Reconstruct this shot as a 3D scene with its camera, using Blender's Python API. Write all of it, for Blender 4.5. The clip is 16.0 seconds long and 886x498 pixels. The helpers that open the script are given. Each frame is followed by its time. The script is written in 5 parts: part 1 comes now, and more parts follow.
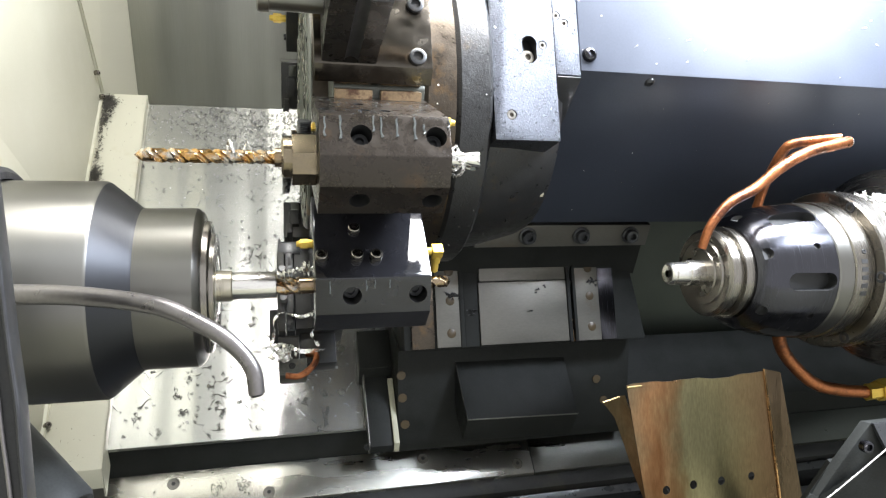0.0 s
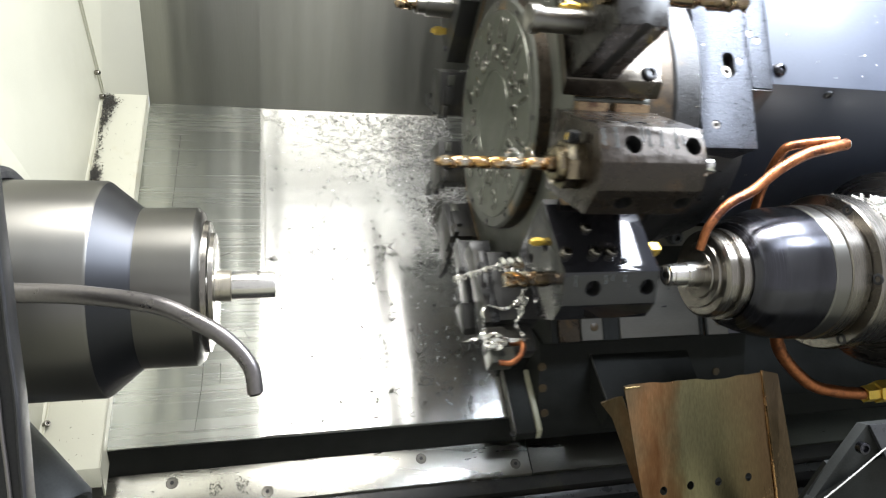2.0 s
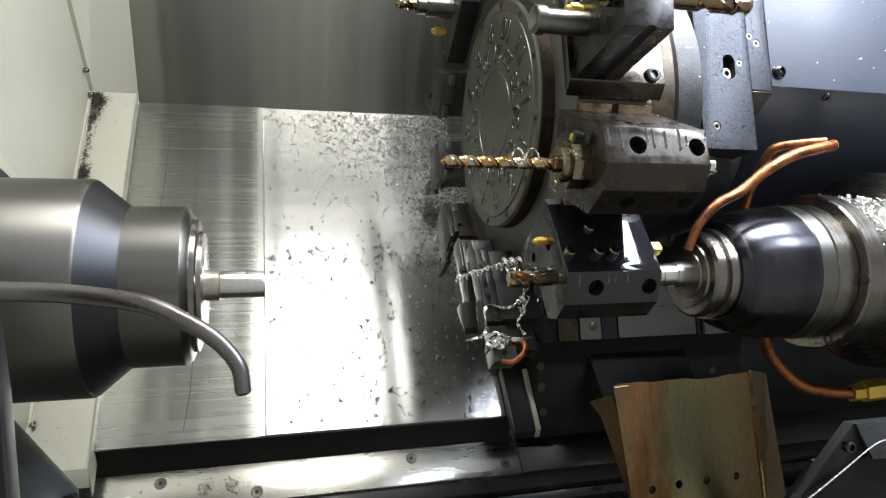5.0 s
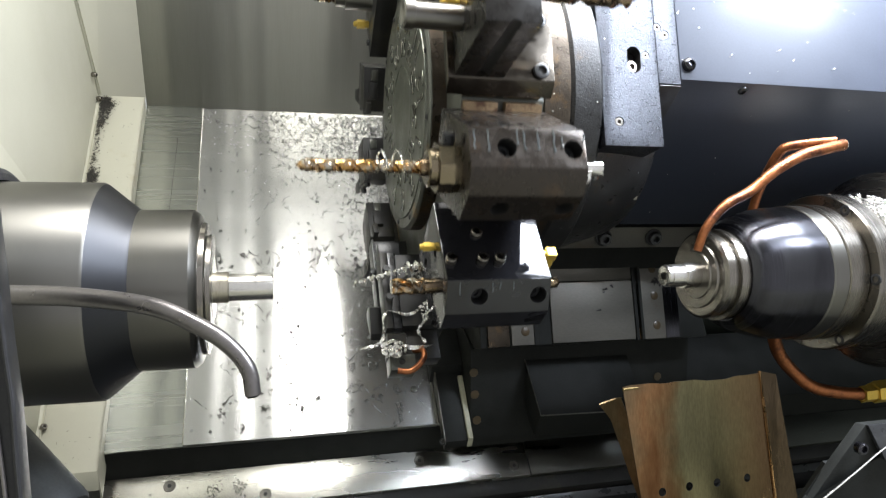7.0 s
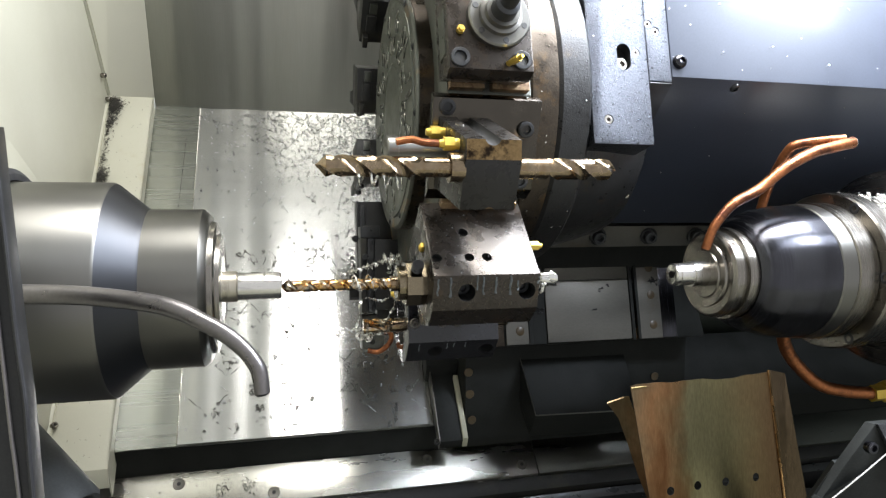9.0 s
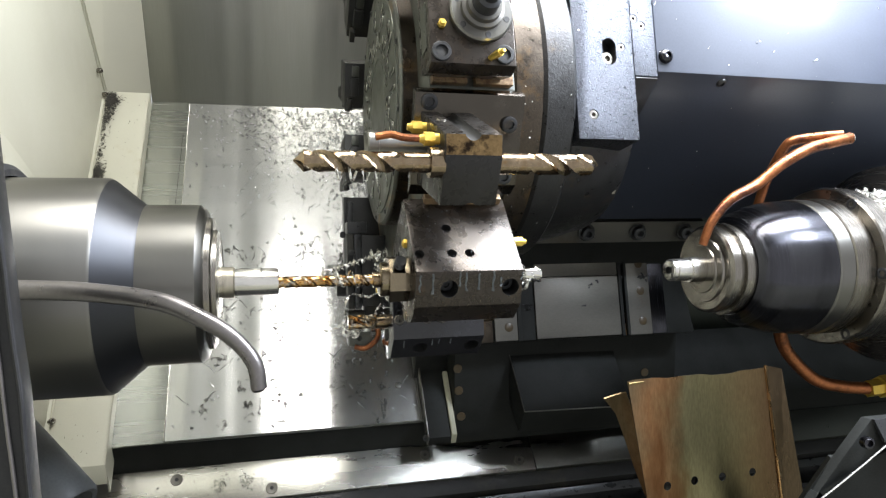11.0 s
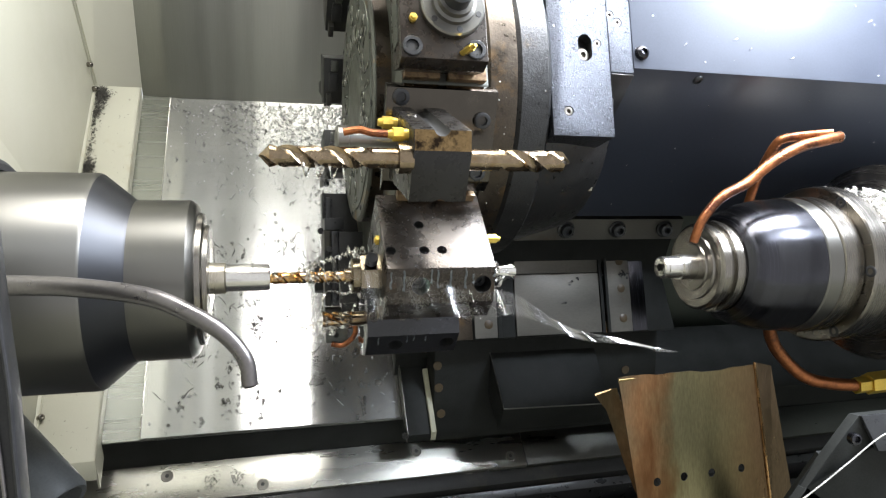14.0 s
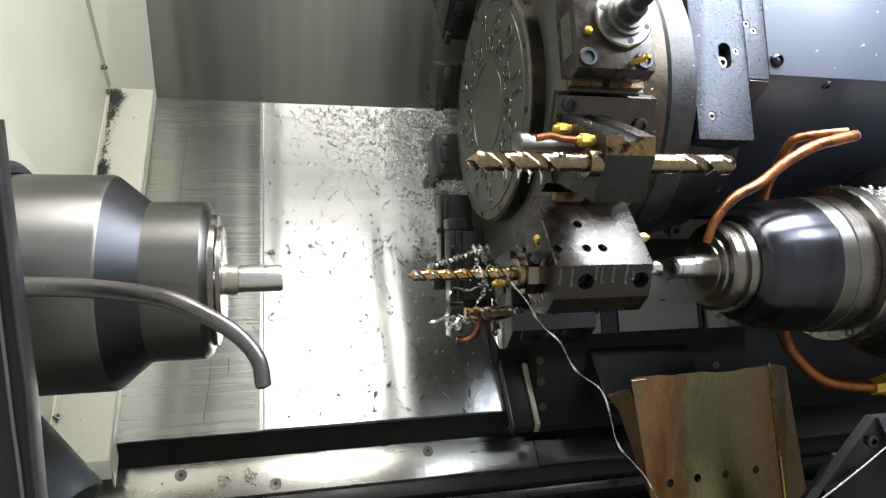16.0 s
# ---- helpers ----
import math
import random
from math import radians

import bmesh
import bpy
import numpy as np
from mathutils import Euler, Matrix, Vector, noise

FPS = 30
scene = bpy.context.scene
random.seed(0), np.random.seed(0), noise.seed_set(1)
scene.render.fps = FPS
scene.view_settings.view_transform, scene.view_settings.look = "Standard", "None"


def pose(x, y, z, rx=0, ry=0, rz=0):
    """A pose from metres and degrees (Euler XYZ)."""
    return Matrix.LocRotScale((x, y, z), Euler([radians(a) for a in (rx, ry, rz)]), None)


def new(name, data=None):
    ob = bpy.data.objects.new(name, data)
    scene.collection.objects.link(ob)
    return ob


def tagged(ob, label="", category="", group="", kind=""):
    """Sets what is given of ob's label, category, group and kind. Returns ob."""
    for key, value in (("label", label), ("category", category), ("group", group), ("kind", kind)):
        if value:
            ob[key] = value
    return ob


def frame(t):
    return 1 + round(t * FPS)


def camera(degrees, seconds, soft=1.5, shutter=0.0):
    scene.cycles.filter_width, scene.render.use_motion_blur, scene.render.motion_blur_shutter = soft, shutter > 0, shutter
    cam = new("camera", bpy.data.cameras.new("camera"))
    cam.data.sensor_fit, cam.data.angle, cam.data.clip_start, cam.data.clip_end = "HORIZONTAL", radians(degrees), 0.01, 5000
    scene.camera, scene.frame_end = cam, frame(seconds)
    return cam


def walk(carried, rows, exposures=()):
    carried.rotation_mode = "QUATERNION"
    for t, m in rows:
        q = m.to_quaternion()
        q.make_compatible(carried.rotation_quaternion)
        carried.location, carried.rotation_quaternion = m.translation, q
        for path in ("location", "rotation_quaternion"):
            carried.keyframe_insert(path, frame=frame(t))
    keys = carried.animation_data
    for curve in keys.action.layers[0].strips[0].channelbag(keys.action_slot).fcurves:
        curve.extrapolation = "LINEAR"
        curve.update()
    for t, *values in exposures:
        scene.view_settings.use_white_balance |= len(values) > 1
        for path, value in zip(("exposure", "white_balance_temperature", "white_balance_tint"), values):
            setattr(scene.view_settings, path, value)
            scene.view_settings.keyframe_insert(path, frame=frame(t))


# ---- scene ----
cam = camera(68.58, 16.0, soft=1.2, shutter=0.6)
PATH = [
    (0.0, -0.0001, -0.5422, 1.3877, 61.756, -6.234, -13.269),
    (0.5, -0.0003, -0.5424, 1.3876, 61.894, -6.478, -13.259),
    (1.0, -0.0002, -0.5422, 1.3875, 61.881, -6.486, -13.395),
    (1.5, -0.0002, -0.5436, 1.3877, 61.897, -6.389, -13.341),
    (2.0, 0.0003, -0.5444, 1.3887, 61.808, -6.436, -13.193),
    (2.5, 0.0, -0.5447, 1.3892, 61.801, -6.534, -13.297),
    (3.0, 0.0006, -0.545, 1.3889, 61.843, -6.76, -13.631),
    (3.5, 0.0009, -0.5451, 1.3884, 61.822, -6.807, -13.728),
    (4.0, 0.0017, -0.545, 1.3886, 61.782, -6.934, -13.741),
    (6.5, 0.0022, -0.545, 1.3878, 62.056, -6.551, -13.753),
    (7.0, 0.0004, -0.5439, 1.3876, 62.019, -6.402, -13.44),
    (7.5, 0.0007, -0.5448, 1.3871, 62.047, -6.171, -13.084),
    (8.0, -0.0001, -0.5445, 1.3882, 61.908, -5.933, -12.824),
    (8.5, 0.0, -0.545, 1.3885, 61.905, -5.926, -12.784),
    (9.0, -0.0005, -0.5449, 1.388, 61.886, -6.037, -12.934),
    (11.5, 0.0004, -0.5447, 1.3877, 61.414, -6.114, -13.089),
    (12.0, 0.0001, -0.5443, 1.388, 61.307, -6.076, -13.002),
    (12.5, -0.0006, -0.5447, 1.3874, 61.438, -6.098, -13.082),
    (13.0, 0.0004, -0.5448, 1.388, 61.419, -6.337, -13.074),
    (13.5, 0.0003, -0.5444, 1.3877, 61.337, -6.604, -13.278),
    (14.0, 0.0006, -0.545, 1.3876, 61.309, -6.611, -13.596),
    (14.5, 0.0011, -0.5449, 1.3867, 61.245, -6.529, -13.226),
    (15.0, 0.0013, -0.5454, 1.3875, 61.203, -6.317, -12.961),
    (15.5, 0.0013, -0.5455, 1.3875, 61.274, -6.082, -12.764),
    (16.0, 0.0, -0.5448, 1.3884, 61.204, -6.05, -12.779),
]
walk(cam, [(t, pose(*p)) for t, *p in PATH], exposures=[(0.0, 1.41, 6500, 16), (0.7, 1.47, 6500, 16), (1.2, 1.16, 6500, 16), (1.8, 0.91, 6500, 16), (2.3, 0.41, 6500, 16), (3.0, 0.02, 6500, 16), (4.2, 0.02, 6500, 16), (6.1, 0.02, 6500, 16), (6.6, 0.41, 6500, 16), (7.2, 0.61, 6500, 16), (9.0, 0.66, 6500, 16), (12.5, 0.84, 6500, 16), (14.2, 0.88, 6500, 16), (15.0, 0.76, 6500, 16), (15.5, 0.51, 6500, 16), (16.0, 0.25, 6500, 16)])

# slide of the tool carriage along the spindle axis, in metres
SLIDE = [
    (0.0, -0.237), (0.5, -0.2377), (0.7, -0.2339), (0.8, -0.2254), (0.9, -0.213), (1.0, -0.2012), (1.1, -0.1436), (1.2, -0.116),
    (1.3, -0.1153), (1.6, -0.1135), (1.7, -0.113), (1.8, -0.1077), (1.9, -0.054), (2.0, -0.0069), (2.1, 0.0002), (2.5, 0.0),
    (3.0, 0.0007), (3.5, 0.0028), (4.0, 0.0044), (6.1, 0.0095), (6.2, -0.018), (6.3, -0.0689), (6.4, -0.1145), (6.5, -0.1186),
    (7.0, -0.1177), (7.5, -0.1186), (8.0, -0.1283), (8.5, -0.1345), (9.0, -0.138), (11.5, -0.1546), (12.0, -0.1572),
    (12.5, -0.1604), (13.0, -0.1638), (13.5, -0.1676), (14.0, -0.1704), (14.3, -0.1697), (14.4, -0.1675), (14.5, -0.1395),
    (14.7, -0.1189), (15.0, -0.118), (15.1, -0.114), (15.2, -0.1005), (15.3, -0.044), (15.4, -0.0263), (15.6, -0.0253),
    (16.0, -0.0214),
]

# ---------- light ----------
world = bpy.data.worlds.new("workshop")
scene.world = world
world.use_nodes = True
world.node_tree.nodes["Background"].inputs[0].default_value = (0.9, 0.95, 0.95, 1)
world.node_tree.nodes["Background"].inputs[1].default_value = 0.56


def area_lamp(name, m, sx, sy, watts, color):
    data = bpy.data.lights.new(name, "AREA")
    data.shape, data.size, data.size_y = "RECTANGLE", sx, sy
    data.energy, data.color = watts, color
    ob = new(name, data)
    ob.matrix_world = m
    return ob


area_lamp("work_lamp_rear", pose(0.745, 0.165, 1.86, 0, 0, 0), 0.51, 0.35, 22, (0.82, 0.92, 1.0))
area_lamp("work_lamp_front", pose(0.88, -0.20, 1.86, -4, 10, 0), 0.28, 0.18, 8.5, (0.80, 0.91, 1.0))
area_lamp("work_lamp_left", pose(0.265, 0.205, 1.86, 2, 0, 0), 0.56, 0.40, 11.6, (0.96, 0.985, 0.925))

# ---------- materials ----------


def mat(name, color, metal=0.0, rough=0.5, spread=0.25, scale=40.0, stretch=(1, 1, 1), bump=0.0, fine=400.0, dirt=None, dirt_amount=0.35, rough_spread=0.12, aniso=0.0, coat=0.0):
    """A surface with grain at two scales; stretch draws the grain out along an axis; dirt is a second colour in patches."""
    m = bpy.data.materials.new(name)
    m.use_nodes = True
    nt = m.node_tree
    bsdf = nt.nodes["Principled BSDF"]
    link = nt.links.new
    coord = nt.nodes.new("ShaderNodeTexCoord")
    mapping = nt.nodes.new("ShaderNodeMapping")
    mapping.inputs["Scale"].default_value = stretch
    link(coord.outputs["Object"], mapping.inputs["Vector"])

    def tex(s, detail, rough_):
        n = nt.nodes.new("ShaderNodeTexNoise")
        n.inputs["Scale"].default_value, n.inputs["Detail"].default_value, n.inputs["Roughness"].default_value = s, detail, rough_
        link(mapping.outputs[0], n.inputs["Vector"])
        return n

    big, small = tex(scale, 4, 0.6), tex(fine, 3, 0.6)
    ramp = nt.nodes.new("ShaderNodeMapRange")
    ramp.inputs["From Min"].default_value, ramp.inputs["From Max"].default_value = 0.3, 0.7
    ramp.inputs["To Min"].default_value, ramp.inputs["To Max"].default_value = 1 - spread, 1 + spread
    add = nt.nodes.new("ShaderNodeMath")
    add.operation = "MULTIPLY_ADD"
    add.inputs[1].default_value, add.inputs[2].default_value = 0.5, 0.0
    link(small.outputs["Fac"], add.inputs[0])
    add2 = nt.nodes.new("ShaderNodeMath")
    add2.operation = "MULTIPLY_ADD"
    add2.inputs[1].default_value = 0.5
    link(big.outputs["Fac"], add2.inputs[0])
    link(add.outputs[0], add2.inputs[2])
    link(add2.outputs[0], ramp.inputs["Value"])
    mul = nt.nodes.new("ShaderNodeMix")
    mul.data_type, mul.blend_type = "RGBA", "MULTIPLY"
    mul.inputs["Factor"].default_value = 1.0
    mul.inputs["A"].default_value = (*color, 1)
    link(ramp.outputs[0], mul.inputs["B"])
    out = mul.outputs["Result"]
    if dirt:
        patch = nt.nodes.new("ShaderNodeTexNoise")
        patch.inputs["Scale"].default_value, patch.inputs["Detail"].default_value = scale * 0.6, 6
        patch.inputs["Roughness"].default_value = 0.7
        link(mapping.outputs[0] if name.startswith("stained_sheet") else coord.outputs["Object"], patch.inputs["Vector"])
        edge = nt.nodes.new("ShaderNodeMapRange")
        edge.inputs["From Min"].default_value, edge.inputs["From Max"].default_value = 0.62 - dirt_amount * 0.4, 0.72 - dirt_amount * 0.3
        link(patch.outputs["Fac"], edge.inputs["Value"])
        mix = nt.nodes.new("ShaderNodeMix")
        mix.data_type = "RGBA"
        link(edge.outputs[0], mix.inputs["Factor"])
        link(out, mix.inputs["A"])
        mix.inputs["B"].default_value = (*dirt, 1)
        out = mix.outputs["Result"]
    link(out, bsdf.inputs["Base Color"])
    r = nt.nodes.new("ShaderNodeMapRange")
    r.inputs["From Min"].default_value, r.inputs["From Max"].default_value = 0.3, 0.7
    r.inputs["To Min"].default_value, r.inputs["To Max"].default_value = max(0.03, rough - rough_spread), min(1, rough + rough_spread)
    link(big.outputs["Fac"], r.inputs["Value"])
    link(r.outputs[0], bsdf.inputs["Roughness"])
    bsdf.inputs["Metallic"].default_value = metal
    bsdf.inputs["Anisotropic"].default_value = aniso
    bsdf.inputs["Coat Weight"].default_value = coat
    bsdf.inputs["Coat Roughness"].default_value = 0.12
    if bump:
        b = nt.nodes.new("ShaderNodeBump")
        b.inputs["Strength"].default_value, b.inputs["Distance"].default_value = bump, 0.0006
        link(small.outputs["Fac"], b.inputs["Height"])
        link(b.outputs[0], bsdf.inputs["Normal"])
    return m


CREAM = mat("cream_paint", (0.445, 0.436, 0.355), 0, 0.42, 0.05, 9, bump=0.05, fine=700, dirt=(0.38, 0.34, 0.24), dirt_amount=0.08)
STAINLESS = mat("brushed_stainless", (0.56, 0.56, 0.54), 0.90, 0.24, 0.05, 3, (0.5, 14, 14), 0.03, 110, rough_spread=0.02, aniso=0.65)
# same steel as STAINLESS, its colour darkened for the weaker reflection it gives
DIMSTEEL = mat("dim_stainless", (0.40, 0.41, 0.38), 1, 0.27, 0.08, 4, (0.35, 26, 26), 0.04, 90, rough_spread=0.03, aniso=0.7)
SATIN = mat("satin_steel", (0.52, 0.51, 0.46), 1.0, 0.27, 0.05, 6, (1, 5, 5), 0.03, 200, rough_spread=0.04)
# faint upright streaks in the tone stand for the bands it reflects
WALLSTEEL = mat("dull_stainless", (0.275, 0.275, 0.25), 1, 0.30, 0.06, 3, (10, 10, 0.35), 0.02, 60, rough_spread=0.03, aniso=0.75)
WETBLACK = mat("wet_black_oxide", (0.012, 0.012, 0.014), 0.0, 0.06, 0.3, 50, bump=0.015, fine=120, rough_spread=0.03)
BLACK = mat("black_oxide_steel", (0.030, 0.031, 0.033), 0.35, 0.34, 0.35, 60, bump=0.08, fine=900, coat=0.15)
BLACKDULL = mat("black_oxide_oily", (0.020, 0.020, 0.020), 0.0, 0.40, 0.4, 25, bump=0.06, fine=700, dirt=(0.035, 0.032, 0.025), dirt_amount=0.2)
DARKPAINT = mat("dark_blue_enamel", (0.038, 0.045, 0.064), 0.08, 0.40, 0.14, 12, (1, 1, 1), 0.06, 500, rough_spread=0.05, coat=0.08)
OILY = mat("oily_black_iron", (0.019, 0.020, 0.019), 0.0, 0.48, 0.4, 25, bump=0.06, fine=700)
DARKGREEN = mat("dark_green_enamel", (0.090, 0.102, 0.088), 0.0, 0.45, 0.25, 8, bump=0.05, fine=500)
CAST = mat("cast_iron_grey", (0.066, 0.070, 0.080), 0.8, 0.33, 0.4, 420, bump=1.0, fine=700, rough_spread=0.10)
DRUM = mat("drum_steel_olive", (0.085, 0.088, 0.076), 0.5, 0.40, 0.3, 30, bump=0.15, fine=700, dirt=(0.20, 0.13, 0.06), dirt_amount=0.12)
RUSTY = mat("rust_speckled_steel", (0.23, 0.155, 0.085), 0.4, 0.40, 0.3, 150, bump=0.3, fine=600, dirt=(0.07, 0.03, 0.014), dirt_amount=0.32)
RING = mat("rusty_cast_ring", (0.060, 0.048, 0.036), 0.8, 0.33, 0.35, 60, bump=0.4, fine=500, dirt=(0.105, 0.068, 0.036), dirt_amount=0.20)
HOUSING = mat("wet_cast_housing", (0.036, 0.036, 0.036), 0.6, 0.36, 0.25, 90, bump=0.7, fine=500, dirt=(0.06, 0.047, 0.034), dirt_amount=0.10)
BROWN = mat("brown_oxide_steel", (0.038, 0.031, 0.025), 0.6, 0.28, 0.22, 70, bump=0.10, fine=500, dirt=(0.058, 0.040, 0.027), dirt_amount=0.15)
OXIDE = mat("brown_black_oxide", (0.015, 0.0135, 0.012), 0.1, 0.30, 0.35, 90, bump=0.06, fine=800, dirt=(0.045, 0.036, 0.027), dirt_amount=0.08)
PITTED = mat("pitted_bronzed_face", (0.19, 0.125, 0.058), 0.95, 0.34, 0.35, 120, bump=0.3, fine=500, dirt=(0.02, 0.013, 0.008), dirt_amount=0.30)
TANGLE = mat("dark_curled_swarf", (0.09, 0.088, 0.08), 0.0, 0.6, 0.5, 400)
# darker copy of SATIN for the strip's shaded length
STRIPDARK = mat("shaded_strip_steel", (0.15, 0.15, 0.135), 1.0, 0.34, 0.12, 8, (1, 6, 6), 0.05, 160)
BASE = mat("bronzed_base_steel", (0.075, 0.066, 0.055), 1, 0.20, 0.15, 60, bump=0.05, fine=500)
CHUCK = mat("turned_grey_steel", (0.225, 0.208, 0.183), 1, 0.27, 0.05, 12, (30, 1, 1), 0.02, 120, rough_spread=0.03)
CHUCKDARK = mat("dark_turned_steel", (0.190, 0.184, 0.168), 1, 0.36, 0.02, 12, (30, 1, 1), 0, 120, rough_spread=0.012)
BRIGHT = mat("polished_steel", (0.72, 0.71, 0.68), 1, 0.14, 0.08, 60, (20, 1, 1), 0.03, 300, rough_spread=0.05)
ROLLED = mat("dark_polished_steel", (0.060, 0.060, 0.068), 1, 0.24, 0.12, 30, (30, 1, 1), 0.03, 300, rough_spread=0.05)
GROUND = mat("ground_way_steel", (0.122, 0.116, 0.102), 0.5, 0.38, 0.15, 12, (1, 3, 3), 0.04, 200, dirt=(0.10, 0.08, 0.058), dirt_amount=0.15, rough_spread=0.04)
COLLAR = mat("pale_turned_steel", (0.50, 0.46, 0.38), 0.9, 0.35, 0.08, 30)
TURNED = mat("bright_turned_steel", (0.66, 0.64, 0.60), 1.0, 0.25, 0.03, 60, (20, 1, 1), 0, 300, rough_spread=0.015)
COPPER = mat("tarnished_copper", (0.33, 0.118, 0.045), 0.8, 0.36, 0.45, 60, bump=0.35, fine=300, dirt=(0.10, 0.036, 0.02), dirt_amount=0.36)
BRASS = mat("yellow_brass", (0.66, 0.46, 0.09), 0.75, 0.42, 0.15, 60)
TIN = mat("gold_coated_drill", (0.42, 0.24, 0.08), 1, 0.22, 0.5, 160, bump=0.05, fine=600, dirt=(0.44, 0.41, 0.36), dirt_amount=0.42)
HSS = mat("bronzed_tool_steel", (0.25, 0.19, 0.125), 1, 0.21, 0.30, 120, dirt=(0.22, 0.135, 0.06), dirt_amount=0.22)
# grey steel, tinted with the gold it reflects from drill and block
SLEEVE = mat("gold_reflecting_steel", (0.21, 0.172, 0.115), 1, 0.20, 0.15, 60)
SHEET = mat("stained_sheet_steel", (0.29, 0.255, 0.175), 1.0, 0.34, 0.30, 9, (2.0, 0.5, 0.5), 0.22, 240, dirt=(0.17, 0.125, 0.075), dirt_amount=0.26, rough_spread=0.10)
SHEETEDGE = mat("stained_sheet_strip", (0.11, 0.078, 0.047), 1.0, 0.26, 0.4, 14, (2, 0.5, 0.5), 0.2, 200, dirt=(0.26, 0.155, 0.072), dirt_amount=0.20)
FOLD = mat("rubbed_copper_fold", (0.50, 0.29, 0.13), 1.0, 0.25, 0.3, 40)
HEM = mat("amber_hem", (0.20, 0.145, 0.06), 0.8, 0.5, 0.3, 60)
SWARF = mat("steel_swarf", (0.80, 0.79, 0.75), 0.85, 0.22, 0.3, 300)
SWARFDARK = mat("dark_swarf", (0.20, 0.195, 0.18), 1, 0.33, 0.4, 300)
RUBBER = mat("black_rubber", (0.016, 0.016, 0.018), 0, 0.55, 0.3, 60, bump=0.2)
# near-black put into holes, sockets and grooves for the shade inside
HOLE = mat("dark_hole", (0.010, 0.010, 0.010), 0, 0.6)
MILK = mat("milky_coolant", (0.10, 0.113, 0.122), 0, 0.25, 0.15, 200, coat=0.2)
RESIN = mat("amber_residue", (0.048, 0.030, 0.010), 0, 0.45, 0.3, 200)
PLATE = mat("number_plate_steel", (0.13, 0.137, 0.115), 0.75, 0.38, 0.15, 30, bump=0.08)
ENGRAVE = mat("polished_numeral", (0.16, 0.16, 0.14), 1.0, 0.20)
NOZZLE = mat("nozzle_grey_steel", (0.17, 0.158, 0.155), 0.85, 0.33, 0.15, 40)
NYLON = mat("pale_nylon_wiper", (0.40, 0.39, 0.29), 0, 0.5, 0.2, 60)
SPOUT = mat("dark_grey_enamel", (0.072, 0.076, 0.078), 0, 0.55, 0.2, 60, bump=0.1)
INK = mat("black_print", (0.02, 0.02, 0.02), 0, 0.5)
WHITEWALL = mat("bounce_roof_paint", (0.60, 0.61, 0.59), 0, 0.6, 0.06, 3)

# specular level of the dark iron, enamel and oxide, mostly turned down
for m_, v_ in ((OILY, 0.1), (DARKGREEN, 0.25), (BLACKDULL, 0.3), (WETBLACK, 0.5), (OXIDE, 0.35)):
    m_.node_tree.nodes["Principled BSDF"].inputs["Specular IOR Level"].default_value = v_

# reddish tea-coloured bands down the two sides of the guard
nt_ = SHEET.node_tree
co_ = nt_.nodes.new("ShaderNodeTexCoord")
sp_ = nt_.nodes.new("ShaderNodeSeparateXYZ")
no_ = nt_.nodes.new("ShaderNodeTexNoise")
no_.inputs["Scale"].default_value, no_.inputs["Detail"].default_value = 22, 5
ad_ = nt_.nodes.new("ShaderNodeMath")
ad_.operation = "MULTIPLY_ADD"
ad_.inputs[1].default_value = 0.06
ra_ = nt_.nodes.new("ShaderNodeValToRGB")
ra_.color_ramp.elements[0].position, ra_.color_ramp.elements[0].color = 0.395, (0.62, 0.50, 0.42, 1)
ra_.color_ramp.elements[1].position, ra_.color_ramp.elements[1].color = 0.58, (0.62, 0.44, 0.34, 1)
for pos_, col_ in ((0.425, (0.98, 0.60, 0.42, 1)), (0.447, (0.92, 0.68, 0.50, 1)), (0.462, (0.88, 0.90, 0.72, 1)), (0.51, (0.82, 0.80, 0.62, 1)), (0.555, (0.70, 0.56, 0.42, 1))):
    ra_.color_ramp.elements.new(pos_).color = col_
mu_ = nt_.nodes.new("ShaderNodeMix")
mu_.data_type, mu_.blend_type = "RGBA", "MULTIPLY"
mu_.inputs["Factor"].default_value = 1.0
bs_ = nt_.nodes["Principled BSDF"]
nt_.links.new(co_.outputs["Object"], sp_.inputs[0])
nt_.links.new(co_.outputs["Object"], no_.inputs["Vector"])
nt_.links.new(no_.outputs["Fac"], ad_.inputs[0])
nt_.links.new(sp_.outputs["X"], ad_.inputs[2])
nt_.links.new(ad_.outputs[0], ra_.inputs["Fac"])
nt_.links.new(bs_.inputs["Base Color"].links[0].from_socket, mu_.inputs["A"])
nt_.links.new(ra_.outputs["Color"], mu_.inputs["B"])
nt_.links.new(mu_.outputs["Result"], bs_.inputs["Base Color"])

# lathe marks run round the turned parts: their sheen spreads along the axis
CONE = mat("bright_cone_steel", (0.066, 0.068, 0.074), 1, 0.48, 0.02, 12, (30, 1, 1), 0, 120, rough_spread=0.012)
for m_ in (CHUCK, CHUCKDARK, CONE, ROLLED):
    nt_ = m_.node_tree
    bs_ = nt_.nodes["Principled BSDF"]
    tan_ = nt_.nodes.new("ShaderNodeTangent")
    tan_.direction_type, tan_.axis = "RADIAL", "X"
    nt_.links.new(tan_.outputs[0], bs_.inputs["Tangent"])
    bs_.inputs["Anisotropic"].default_value = 0.6
    bs_.inputs["Anisotropic Rotation"].default_value = 0.25

